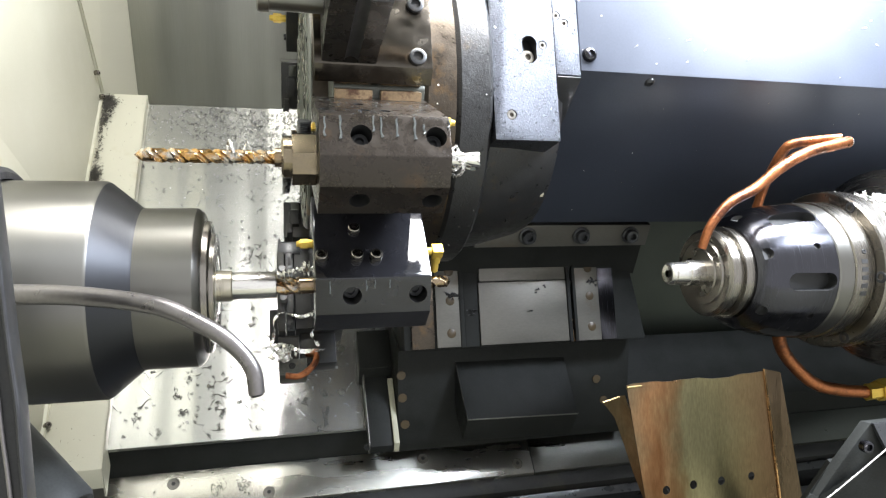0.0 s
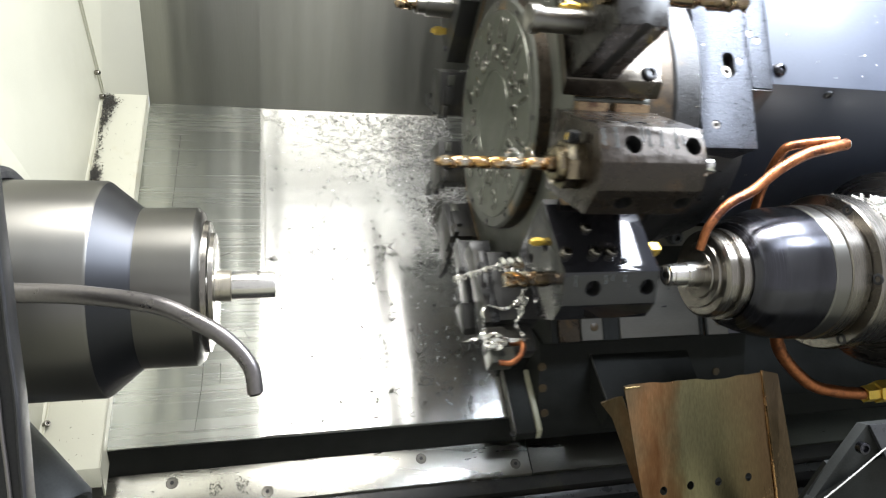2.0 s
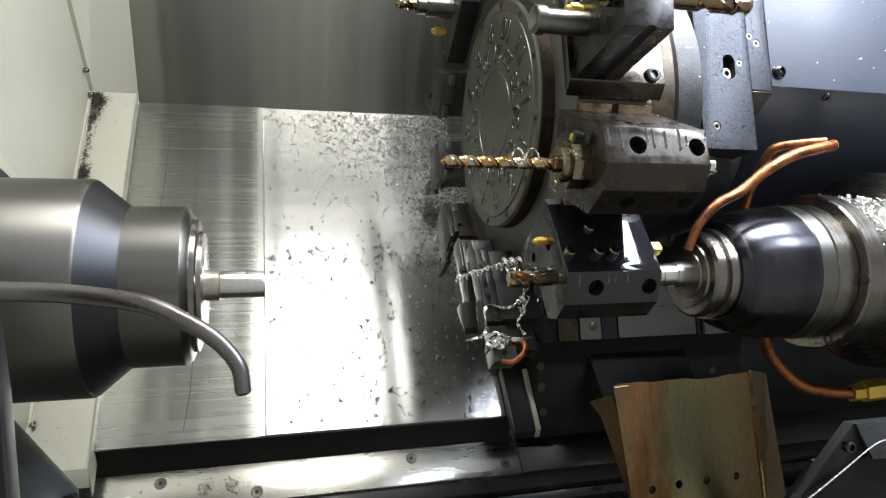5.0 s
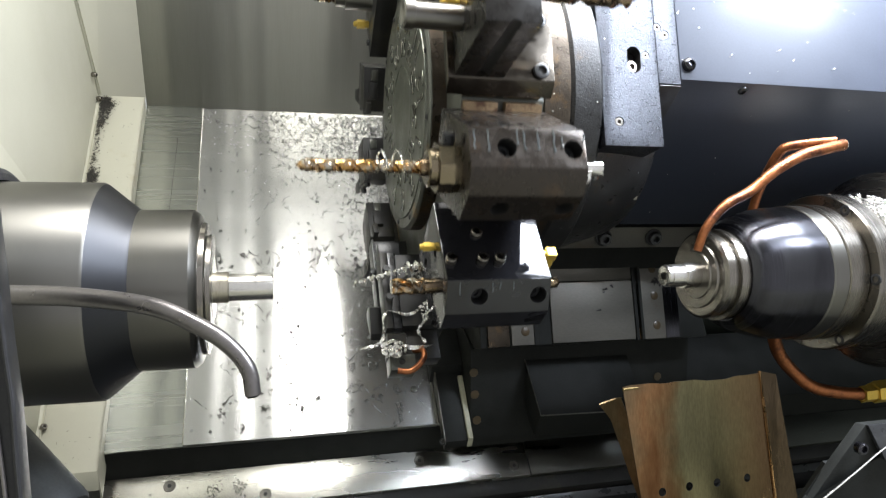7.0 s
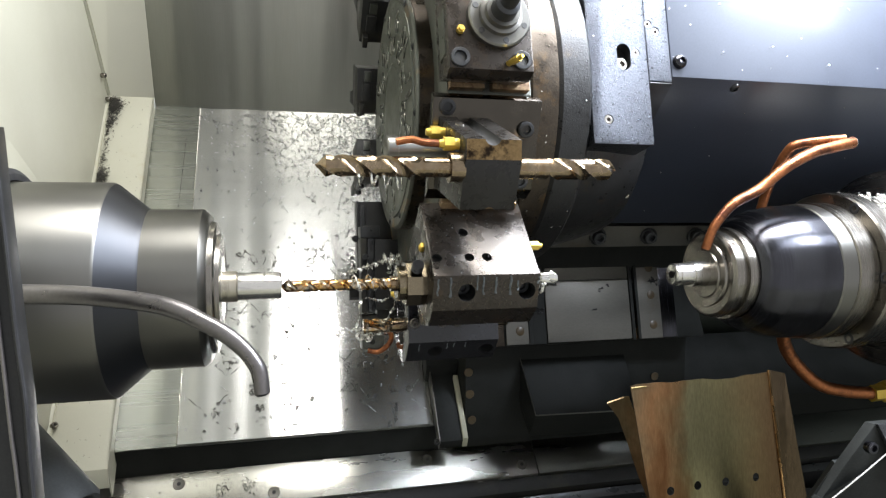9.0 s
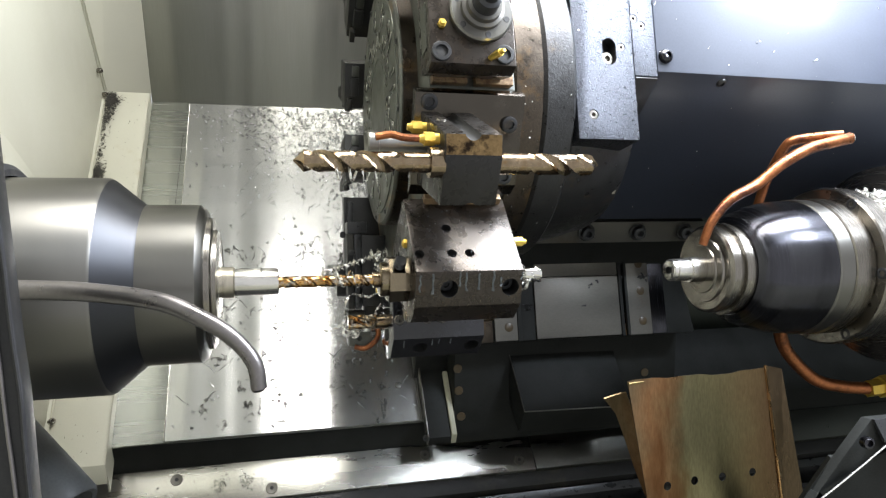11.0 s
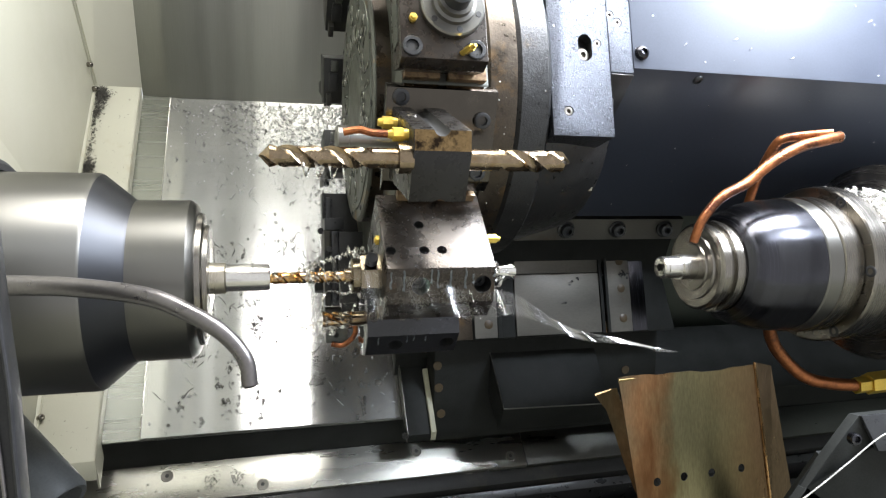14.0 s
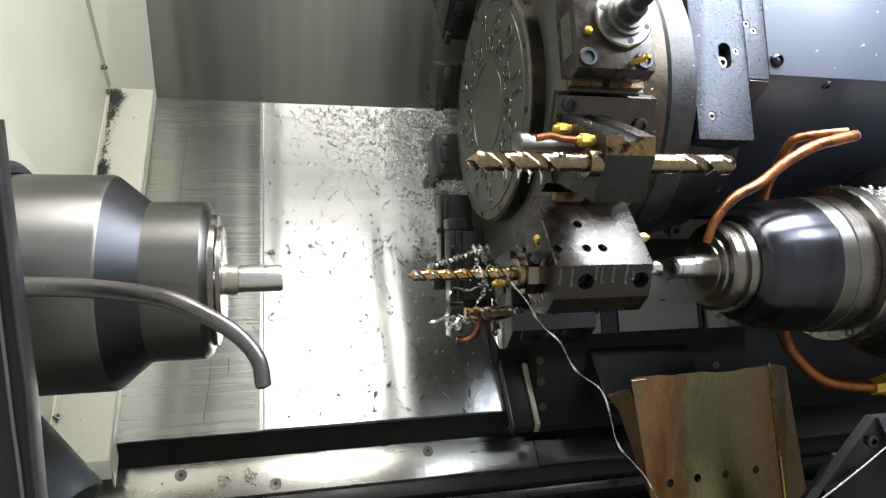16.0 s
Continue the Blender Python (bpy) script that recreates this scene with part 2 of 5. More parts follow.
# grinding lines run along x: the sheen spreads across them; the sheet is faintly uneven from band to band
for m_ in (STAINLESS, DIMSTEEL, WALLSTEEL):
    nt_ = m_.node_tree
    bs_ = nt_.nodes["Principled BSDF"]
    tan_ = nt_.nodes.new("ShaderNodeTangent")
    tan_.direction_type, tan_.uv_map = "UV_MAP", "grain"
    nt_.links.new(tan_.outputs[0], bs_.inputs["Tangent"])
    co_ = nt_.nodes.new("ShaderNodeTexCoord")
    mp_ = nt_.nodes.new("ShaderNodeMapping")
    mp_.inputs["Scale"].default_value = (9.0, 0.6, 0.6)
    wav_ = nt_.nodes.new("ShaderNodeTexNoise")
    wav_.inputs["Scale"].default_value, wav_.inputs["Detail"].default_value = 1.6, 1
    bu_ = nt_.nodes.new("ShaderNodeBump")
    bu_.inputs["Strength"].default_value, bu_.inputs["Distance"].default_value = 1.0, 0.0035
    nt_.links.new(co_.outputs["Object"], mp_.inputs["Vector"])
    nt_.links.new(mp_.outputs[0], wav_.inputs["Vector"])
    nt_.links.new(wav_.outputs["Fac"], bu_.inputs["Height"])
    nt_.links.new(bs_.inputs["Normal"].links[0].from_socket, bu_.inputs["Normal"])
    nt_.links.new(bu_.outputs[0], bs_.inputs["Normal"])

# chips differ from one to the next
for m_ in (SWARFDARK,):
    nt_ = m_.node_tree
    geo_ = nt_.nodes.new("ShaderNodeNewGeometry")
    rmp_ = nt_.nodes.new("ShaderNodeMapRange")
    rmp_.inputs["To Min"].default_value, rmp_.inputs["To Max"].default_value = 0.05, 0.60
    nt_.links.new(geo_.outputs["Random Per Island"], rmp_.inputs["Value"])
    nt_.links.new(rmp_.outputs[0], nt_.nodes["Principled BSDF"].inputs["Base Color"])

PILE = mat("oily_swarf", (0.095, 0.09, 0.08), 0.6, 0.36, 0.4, 300)

# ---------- mesh helpers ----------


def solid(name, bm, material, smooth=35):
    bmesh.ops.recalc_face_normals(bm, faces=bm.faces)
    me = bpy.data.meshes.new(name)
    bm.to_mesh(me)
    bm.free()
    me.materials.append(material)
    if smooth:
        me.set_sharp_from_angle(angle=radians(smooth))
    else:
        for p in me.polygons:
            p.use_smooth = False
    return me


def part(name, bm, material, parent=None, label="", m=None, smooth=35):
    ob = new(name, solid(name, bm, material, smooth))
    if parent is not None:
        ob.parent = parent
    if m is not None:
        ob.matrix_basis = m
    if label:
        ob["label"] = label
    return ob


def bare(name, at=(0, 0, 0)):
    ob = new(name)
    ob.empty_display_size = 0.02
    ob.location = at
    return ob


def bevelled(bm, width, segments=2, angle=25):
    if width:
        edges = [e for e in bm.edges if len(e.link_faces) == 2 and e.calc_face_angle(0) > radians(angle)]
        for f in bm.faces:
            f.smooth = False
        made = bmesh.ops.bevel(bm, geom=edges, offset=width, segments=segments, profile=0.6, affect="EDGES", clamp_overlap=True)
        for f in made["faces"]:
            f.smooth = True
    return bm


def rounded(bm):
    for f in bm.faces:
        f.smooth = True
    return bm


def lathe(profile, seg=64, closed=False):
    """Rings of (x, r) turned about the x axis."""
    bm = bmesh.new()
    rings = []
    for x, r in profile:
        if r < 1e-6:
            rings.append([bm.verts.new((x, 0, 0))])
        else:
            rings.append([bm.verts.new((x, r * math.cos(2 * math.pi * i / seg), r * math.sin(2 * math.pi * i / seg))) for i in range(seg)])
    for a, b in zip(rings, rings[1:]):
        for i in range(seg):
            j = (i + 1) % seg
            if len(a) == 1 and len(b) == 1:
                continue
            if len(a) == 1:
                bm.faces.new((a[0], b[i], b[j]))
            elif len(b) == 1:
                bm.faces.new((a[i], a[j], b[0]))
            else:
                bm.faces.new((a[i], a[j], b[j], b[i]))
    rounded(bm)
    for ring in (rings[0], rings[-1]):
        if len(ring) > 1 and not closed:
            bm.faces.new(ring)
    return bm


def prism(outline, x0, x1, bevel=0.0008):
    """An outline of (y, z) drawn out along x."""
    bm = bmesh.new()
    a = [bm.verts.new((x0, y, z)) for y, z in outline]
    b = [bm.verts.new((x1, y, z)) for y, z in outline]
    bm.faces.new(a)
    bm.faces.new(b[::-1])
    for i in range(len(a)):
        j = (i + 1) % len(a)
        bm.faces.new((a[i], b[i], b[j], a[j]))
    bmesh.ops.recalc_face_normals(bm, faces=bm.faces)
    return bevelled(bm, bevel)


def box(x0, x1, y0, y1, z0, z1, bevel=0.0008):
    return prism([(y0, z0), (y1, z0), (y1, z1), (y0, z1)], x0, x1, bevel)


def hexa(corners_a, corners_b, bevel=0.0):
    """A solid between two polygons of 3D points."""
    bm = bmesh.new()
    a = [bm.verts.new(p) for p in corners_a]
    b = [bm.verts.new(p) for p in corners_b]
    bm.faces.new(a)
    bm.faces.new(b[::-1])
    for i in range(len(a)):
        j = (i + 1) % len(a)
        bm.faces.new((a[i], b[i], b[j], a[j]))
    bmesh.ops.recalc_face_normals(bm, faces=bm.faces)
    return bevelled(bm, bevel)


def sheet(points, thick):
    """A flat plate on a 3D polygon, thickened backwards along its normal."""
    n = (Vector(points[1]) - Vector(points[0])).cross(Vector(points[2]) - Vector(points[0])).normalized()
    return hexa(points, [tuple(Vector(p) - n * thick) for p in points])


def spline(points, steps=8):
    """Points along a smooth curve through the given ones."""
    p = [Vector(q) for q in points]
    p = [2 * p[0] - p[1]] + p + [2 * p[-1] - p[-2]]
    out = []
    for i in range(1, len(p) - 2):
        for k in range(steps):
            t = k / steps
            a, b, c, d = p[i - 1], p[i], p[i + 1], p[i + 2]
            out.append(0.5 * ((2 * b) + (c - a) * t + (2 * a - 5 * b + 4 * c - d) * t * t + (3 * b - a - 3 * c + d) * t ** 3))
    return out + [p[-2]]


def tube(points, radius, seg=14, steps=8, flat=1.0):
    pts = spline(points, steps)
    radii = radius if callable(radius) else (lambda u: radius)
    bm = bmesh.new()
    rings = []
    side = None
    for i, p in enumerate(pts):
        d = (pts[min(i + 1, len(pts) - 1)] - pts[max(i - 1, 0)]).normalized()
        if side is None:
            side = d.orthogonal().normalized()
        side = (side - d * side.dot(d)).normalized()
        up = d.cross(side)
        r = radii(i / (len(pts) - 1))
        rings.append([bm.verts.new(p + side * r * math.cos(2 * math.pi * k / seg) + up * r * flat * math.sin(2 * math.pi * k / seg)) for k in range(seg)])
    for a, b in zip(rings, rings[1:]):
        for k in range(seg):
            bm.faces.new((a[k], a[(k + 1) % seg], b[(k + 1) % seg], b[k]))
    bm.faces.new(rings[0][::-1])
    bm.faces.new(rings[-1])
    return rounded(bm)


def joined(*bms):
    out = bmesh.new()
    for b in bms:
        me = bpy.data.meshes.new("tmp")
        b.to_mesh(me)
        b.free()
        out.from_mesh(me)
        bpy.data.meshes.remove(me)
    return out


def moved(bm, m):
    bmesh.ops.transform(bm, matrix=m, verts=bm.verts)
    return bm


def carve(ob, cutters):
    """Cuts the bmeshes out of ob's mesh for good."""
    me = bpy.data.meshes.new("cutter")
    both = joined(*cutters)
    bmesh.ops.recalc_face_normals(both, faces=both.faces)
    both.to_mesh(me)
    both.free()
    me.materials.append(HOLE)
    tool = new("cutter", me)
    tool.matrix_world = ob.matrix_world.copy() if ob.parent is None else ob.matrix_basis.copy()
    keep_parent, keep = ob.parent, ob.matrix_basis.copy()
    ob.parent = None
    ob.matrix_basis = keep
    mod = ob.modifiers.new("cut", "BOOLEAN")
    mod.operation, mod.solver, mod.object = "DIFFERENCE", "EXACT", tool
    mod.material_mode = "TRANSFER"
    mod.use_self = True
    bpy.context.view_layer.update()
    done = bpy.data.meshes.new_from_object(ob.evaluated_get(bpy.context.evaluated_depsgraph_get()))
    ob.modifiers.clear()
    old = ob.data
    ob.data = done
    done.name = old.name
    done.set_sharp_from_angle(angle=radians(35))
    bpy.data.objects.remove(tool)
    ob.parent = keep_parent
    ob.matrix_basis = keep
    return ob


def grained(bm):
    """Lays the sheen's direction across the grinding lines, which run along x."""
    uv = bm.loops.layers.uv.new("grain")
    for f in bm.faces:
        for lp in f.loops:
            lp[uv].uv = (lp.vert.co.y + lp.vert.co.z, lp.vert.co.x)
    return bm


def rod(x0, x1, r, at=(0, 0), seg=24):
    return moved(lathe([(x0, r), (x1, r)], seg), Matrix.Translation((0, *at)))


def along(p, d):
    """A pose at p whose x axis points along d."""
    return Matrix.Translation(p) @ Vector(d).to_track_quat("X", "Z").to_matrix().to_4x4()


def cap_screw(parent, p, d, r, h, material=BLACK, name="cap_screw"):
    """A socket head screw at p with its head towards d."""
    six = [(0.55 * r, k * 60) for k in range(6)]
    bm = lathe([(-h, r * 0.9), (-h, r), (h * 0.85, r), (h, r * 0.86), (h, r * 0.55), (h * 0.2, r * 0.5), (h * 0.2, 0)], 18)
    return part(name, bm, material, parent, m=along(p, d))


def drill_bit(length, r, turns, tip=0.35, flute=0.45, seg=28):
    """A two-flute twist drill: tip at x = 0, running to x = length."""
    bm = bmesh.new()
    rings = []
    n = max(24, int(turns * 26))
    for i in range(n + 1):
        u = i / n
        x = u * length
        taper = min(1.0, 0.06 + x / (tip * 2 * r)) if x < tip * 2 * r else 1.0
        ring = []
        for k in range(seg):
            a = 2 * math.pi * k / seg
            c = math.cos(2 * a)
            rad = r * (1 - flute * max(0.0, (c - 0.3) / 0.7) ** 0.5)
            if 0.05 < c <= 0.3:
                rad = r * 1.05
            w = a + turns * 2 * math.pi * u
            ring.append(bm.verts.new((x, taper * rad * math.cos(w), taper * rad * math.sin(w))))
        rings.append(ring)
    for a, b in zip(rings, rings[1:]):
        for k in range(seg):
            bm.faces.new((a[k], a[(k + 1) % seg], b[(k + 1) % seg], b[k]))
    bm.faces.new(rings[0][::-1])
    bm.faces.new(rings[-1])
    return rounded(bm)


def end_mill_bit(length, r, turns, flutes=4, seg=48):
    """A square-ended milling cutter: tip at x = 0."""
    bm = bmesh.new()
    rings = []
    n = 30
    for i in range(n + 1):
        u = i / n
        ring = []
        for k in range(seg):
            a = 2 * math.pi * k / seg
            saw = (a * flutes / (2 * math.pi)) % 1.0
            w = a + turns * 2 * math.pi * u
            rad = r * (0.52 + 0.48 * saw ** 0.6)
            ring.append(bm.verts.new((u * length, rad * math.cos(w), rad * math.sin(w))))
        rings.append(ring)
    for a, b in zip(rings, rings[1:]):
        for k in range(seg):
            bm.faces.new((a[k], a[(k + 1) % seg], b[(k + 1) % seg], b[k]))
    bm.faces.new(rings[0][::-1])
    bm.faces.new(rings[-1])
    return rounded(bm)


def ribbon(points, width, twist, steps=6, thick=0.0002):
    """A curled strip of swarf along a path."""
    pts = spline(points, steps)
    bm = bmesh.new()
    prev = None
    for i, p in enumerate(pts):
        d = (pts[min(i + 1, len(pts) - 1)] - pts[max(i - 1, 0)]).normalized()
        s = d.orthogonal().normalized()
        s = Matrix.Rotation(twist * i, 3, d) @ s * width * 0.5
        n = d.cross(s).normalized() * thick
        row = [bm.verts.new(p + s + n), bm.verts.new(p - s + n), bm.verts.new(p - s - n), bm.verts.new(p + s - n)]
        if prev:
            for k in range(4):
                bm.faces.new((prev[k], prev[(k + 1) % 4], row[(k + 1) % 4], row[k]))
        else:
            bm.faces.new(row)
        prev = row
    bm.faces.new(prev)
    return bm


def coil(p, d, r, pitch, turns, rnd, steps=9):
    """Points of a small helix from p along d."""
    d = Vector(d).normalized()
    s = d.orthogonal().normalized()
    q = d.cross(s)
    a0 = rnd.random() * 6.28
    n = int(turns * steps)
    return [Vector(p) + d * pitch * i / steps + (s * math.cos(a0 + 2 * math.pi * i / steps) + q * math.sin(a0 + 2 * math.pi * i / steps)) * r for i in range(n + 1)]

# ---------- setting ----------
C28, S28 = math.cos(radians(28)), math.sin(radians(28))


def slope(y, up=0.0):
    """Height of the slanted cover's face at depth y, raised square to it."""
    return 0.718 + (y - 0.262) * S28 / C28 + up / C28


def structure(ob, label, category):
    return tagged(ob, label, category, kind="structure")


wl = part("wall_headstock", sheet([(-0.305, -0.75, 0.0), (-0.305, 0.13, 0.0), (-0.305, 0.13, 0.667), (-0.305, 0.765, 1.004), (-0.305, 0.46, 1.76), (-0.305, -0.75, 1.95)], 0.02), CREAM)
structure(wl, "cream painted sheet metal wall round the main spindle", "wall")
gus = part("wall_corner_strip", hexa([(-0.305, 0.765, 1.0), (-0.2257, 0.766, 1.0), (-0.2257, 0.768, 1.76), (-0.305, 0.458, 1.76)],
                                     [(-0.306, 0.80, 1.0), (-0.2257, 0.80, 1.0), (-0.2257, 0.80, 1.76), (-0.306, 0.80, 1.76)]), CREAM)
structure(gus, "cream painted corner strip beside the stainless back wall", "wall")
led = part("ledge", joined(
    hexa([(-0.304, 0.765, slope(0.765, 0.016)), (-0.2257, 0.765, slope(0.765, 0.016)), (-0.2257, 0.15, slope(0.15, 0.016)), (-0.304, 0.15, slope(0.15, 0.016))],
         [(-0.304, 0.765, slope(0.765, 0.012)), (-0.2257, 0.765, slope(0.765, 0.012)), (-0.2257, 0.15, slope(0.15, 0.012)), (-0.304, 0.15, slope(0.15, 0.012))], 0.0008),
    hexa([(-0.304, 0.15, slope(0.15, 0.016)), (-0.2257, 0.15, slope(0.15, 0.016)), (-0.2257, 0.141, slope(0.15) - 0.008), (-0.304, 0.141, slope(0.15) - 0.008)],
         [(-0.304, 0.153, slope(0.15, 0.016)), (-0.2257, 0.153, slope(0.15, 0.016)), (-0.2257, 0.144, slope(0.15) - 0.008), (-0.304, 0.144, slope(0.15) - 0.008)], 0.0005),
    hexa([(-0.2257, 0.765, slope(0.765, 0.016)), (-0.2257, 0.15, slope(0.15, 0.016)), (-0.2257, 0.15, slope(0.15, -0.03)), (-0.2257, 0.765, slope(0.765, -0.03))],
         [(-0.228, 0.765, slope(0.765, 0.016)), (-0.228, 0.15, slope(0.15, 0.016)), (-0.228, 0.15, slope(0.15, -0.03)), (-0.228, 0.765, slope(0.765, -0.03))])), CREAM)
structure(led, "cream painted slanted ledge with a turned-down lip, specked with chips", "ledge")
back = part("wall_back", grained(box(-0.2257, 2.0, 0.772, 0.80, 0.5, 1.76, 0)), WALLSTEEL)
structure(back, "dull grey stainless back wall", "wall")
fixed = part("way_cover_fixed", grained(hexa([(-0.2250, 0.771, slope(0.771, -0.0024)), (0.50, 0.771, slope(0.771, -0.0024)), (0.50, 0.184, slope(0.184, -0.0024)), (-0.2250, 0.184, slope(0.184, -0.0024))],
                                     [(-0.2250, 0.771, slope(0.771, -0.0045)), (0.50, 0.771, slope(0.771, -0.0045)), (0.50, 0.184, slope(0.184, -0.0045)), (-0.2250, 0.184, slope(0.184, -0.0045))])), DIMSTEEL)
structure(fixed, "brushed stainless slanted cover over the bed ways", "cover")
for sc_ in (((-0.165, 0.70), (-0.168, 0.58), (-0.172, 0.46)), ((-0.102, 0.455), (-0.085, 0.462), (-0.066, 0.470)), ((-0.06, 0.35), (-0.045, 0.335), (-0.035, 0.32)), ((-0.107, 0.34), (-0.105, 0.27), (-0.112, 0.20)), ((-0.08, 0.29), (-0.079, 0.275), (-0.08, 0.262))):
    part("scratch", tube([(x, y, slope(y, -0.0024)) for x, y in sc_], 0.00032, 6, 4), STAINLESS, fixed)
drop = part("bed_side", prism([(0.187, slope(0.187, -0.0055)), (0.187, 0.615), (0.30, 0.615), (0.30, slope(0.30, -0.0055))], -0.40, 1.8, 0), OILY)
structure(drop, "black oily side of the bed below the slanted cover", "bed")
strip = part("bed_strip", prism([(0.1855, 0.6205), (0.1347, 0.5978), (0.1347, 0.5918), (0.1855, 0.6145)], -0.262, 0.40, 0.0006), SATIN)
# same strip, coloured dark where the carriage hides the lamp's reflection
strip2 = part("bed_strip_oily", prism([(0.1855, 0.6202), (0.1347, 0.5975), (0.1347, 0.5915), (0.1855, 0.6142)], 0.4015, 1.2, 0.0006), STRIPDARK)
structure(strip2, "steel strip along the bed, coloured dark for shade below the carriage", "cover")
structure(strip, "stainless strip screwed along the bed, with chips on it", "cover")
for k, (x, y) in enumerate(((-0.144, 0.170), (-0.012, 0.1465), (0.222, 0.171), (-0.235, 0.142), (0.375, 0.15))):
    z = 0.5978 + (y - 0.1347) * 0.447
    part("flat_screw", lathe([(0, 0.0), (0.0008, 0.0075), (0.0, 0.0085), (-0.002, 0.0085)][::-1], 24), GROUND, strip, m=along((x, y, z), (0, -0.41, 0.91)))
    part("screw_socket", lathe([(0.0006, 0.003), (0.0014, 0.003), (0.0014, 0)], 6), HOLE, strip, m=along((x, y, z + 0.0003), (0, -0.41, 0.91)))
bedr = part("bed_front", prism([(0.134, 0.591), (0.118, 0.580), (0.112, 0.50), (-0.8, 0.42), (-0.8, 0.36), (0.5, 0.36), (0.5, 0.60)], -0.6, 1.9, 0), BLACKDULL)
structure(bedr, "black oily machine bed and chip tray floor", "bed")
for y, z in ((0.100, 0.568), (0.065, 0.55)):
    rl = part("bed_rail", prism([(y, z), (y + 0.012, z + 0.006), (y + 0.012, z - 0.07), (y, z - 0.07)], -0.3, 1.8, 0.001), BLACK)
    structure(rl, "black steel guide edge along the bed", "rail")
dark = part("wall_tail", box(0.40, 1.95, 0.50, 0.52, 0.3, 1.76, 0), DARKGREEN)
structure(dark, "dark green-black enamelled wall behind the second spindle", "wall")
step = part("wall_tail_lower", box(0.57, 1.93, 0.36, 0.4995, 0.3, 1.02, 0.002), DARKGREEN)
structure(step, "dark green-black enamelled lower wall beside the saddle", "wall")
for x, z in ((0.7595, 0.8005), (0.855, 0.797)):
    part("wall_screw", lathe([(-0.003, 0.006), (0.002, 0.006), (0.0035, 0.0045), (0.0035, 0.0025), (0.001, 0.0025), (0.001, 0)], 18), ROLLED, step, m=along((x, 0.36, z), (0, -1, 0)))
side = part("wall_right", box(1.93, 1.95, -0.9, 0.5, 0.2, 1.95, 0), DARKGREEN)
structure(side, "dark enamelled end wall of the machine", "wall")
# unseen roof, its paleness set to brighten the slanted cover's reflection
ceil = part("ceiling", box(-0.35, 1.97, -0.35, 0.85, 1.95, 1.97, 0), WHITEWALL)
structure(ceil, "unseen pale roof, added to be reflected in the slanted cover", "ceiling")
# out of view; kept cream so that it bounces light onto the guard
doorlow = part("wall_front", box(-0.35, 1.97, -0.92, -0.90, 0.2, 1.10, 0), CREAM)
structure(doorlow, "unseen cream front panel, added to throw light on the guard", "wall")

trim = part("trim", joined(
    tube([(-0.3035, 0.762, 1.006), (-0.3035, 0.61, 1.383), (-0.3035, 0.458, 1.76)], 0.0045, 6, 2),
    tube([(-0.3035, 0.758, slope(0.758, 0.0185)), (-0.3035, 0.45, slope(0.45, 0.0185)), (-0.3035, 0.16, slope(0.16, 0.0185))], 0.0042, 6, 2)), CREAM)
# thin grey tube drawn for the shade in the gap beside the trim
seam = part("sealant", joined(
    tube([(-0.2995, 0.757, 1.010), (-0.2995, 0.605, 1.384), (-0.2995, 0.453, 1.76)], 0.0007, 6, 2),
    tube([(-0.2995, 0.752, slope(0.752, 0.024)), (-0.2995, 0.45, slope(0.45, 0.024)), (-0.2995, 0.16, slope(0.16, 0.024))], 0.0006, 6, 2)), NYLON)
structure(seam, "thin grey line along the cream headstock wall, drawn for a gap's shade", "trim")
structure(trim, "cream painted seam along the headstock wall", "trim")
cheek = part("wall_headstock_plate", hexa([(-0.301, 0.3425, 0.9982), (-0.301, 0.3163, 1.0327), (-0.301, 0.2688, 1.0905), (-0.301, 0.10, 1.21), (-0.301, -0.5, 1.30), (-0.301, -0.5, 0.60), (-0.301, 0.2, 0.72)],
                                          [(-0.3048, 0.3425, 0.9982), (-0.3048, 0.3163, 1.0327), (-0.3048, 0.2688, 1.0905), (-0.3048, 0.10, 1.21), (-0.3048, -0.5, 1.30), (-0.3048, -0.5, 0.60), (-0.3048, 0.2, 0.72)], 0.001), CREAM)
structure(cheek, "cream painted cover plate round the spindle opening", "wall")

# screws on the ledge and the headstock wall
for p, d in (((-0.2985, 0.725, 1.052), (1, -0.3, 0.1)), ((-0.299, 0.74, 1.005), (1, -0.3, 0.3)), ((-0.298, 0.203, slope(0.203, 0.022)), (0.6, -0.4, 0.7))):
    sc = part("cap_screw", lathe([(-0.004, 0.0045), (0.003, 0.0045), (0.004, 0.0036), (0.004, 0.0022), (0.001, 0.002), (0.001, 0)], 16), CHUCK, m=along(p, d))
    tagged(sc, "small steel screw in the cream sheet metal", "screw", group="wall screws")

# ---------- main spindle ----------
AX = 1.05
spin = tagged(bare("main_spindle", (0, 0, AX)), "grey turned steel spindle nose with a tapered collet chuck", "spindle")
part("barrel", lathe([(-0.42, 0.0965), (-0.141, 0.0965), (-0.1385, 0.095)], 96), CHUCKDARK, spin, "dark grey turned barrel")
part("cone", lathe([(-0.1388, 0.0952), (-0.1135, 0.0735), (-0.1115, 0.0728)], 96, True), CONE, spin, "bright conical shoulder")
part("nose", lathe([(-0.1117, 0.0727), (-0.066, 0.0727), (-0.0615, 0.0690), (-0.0600, 0.0655), (-0.0600, 0.02)], 96, True), CHUCKDARK, spin)
part("nose_ring", lathe([(-0.061, 0.0615), (-0.0555, 0.0605), (-0.0545, 0.058), (-0.0545, 0.050), (-0.051, 0.049), (-0.0505, 0.02), (-0.056, 0.01)], 80, True), CHUCK, spin)
part("collet", lathe([(-0.053, 0.030), (-0.0505, 0.0285), (-0.0500, 0.010)], 64, True), BRIGHT, spin)
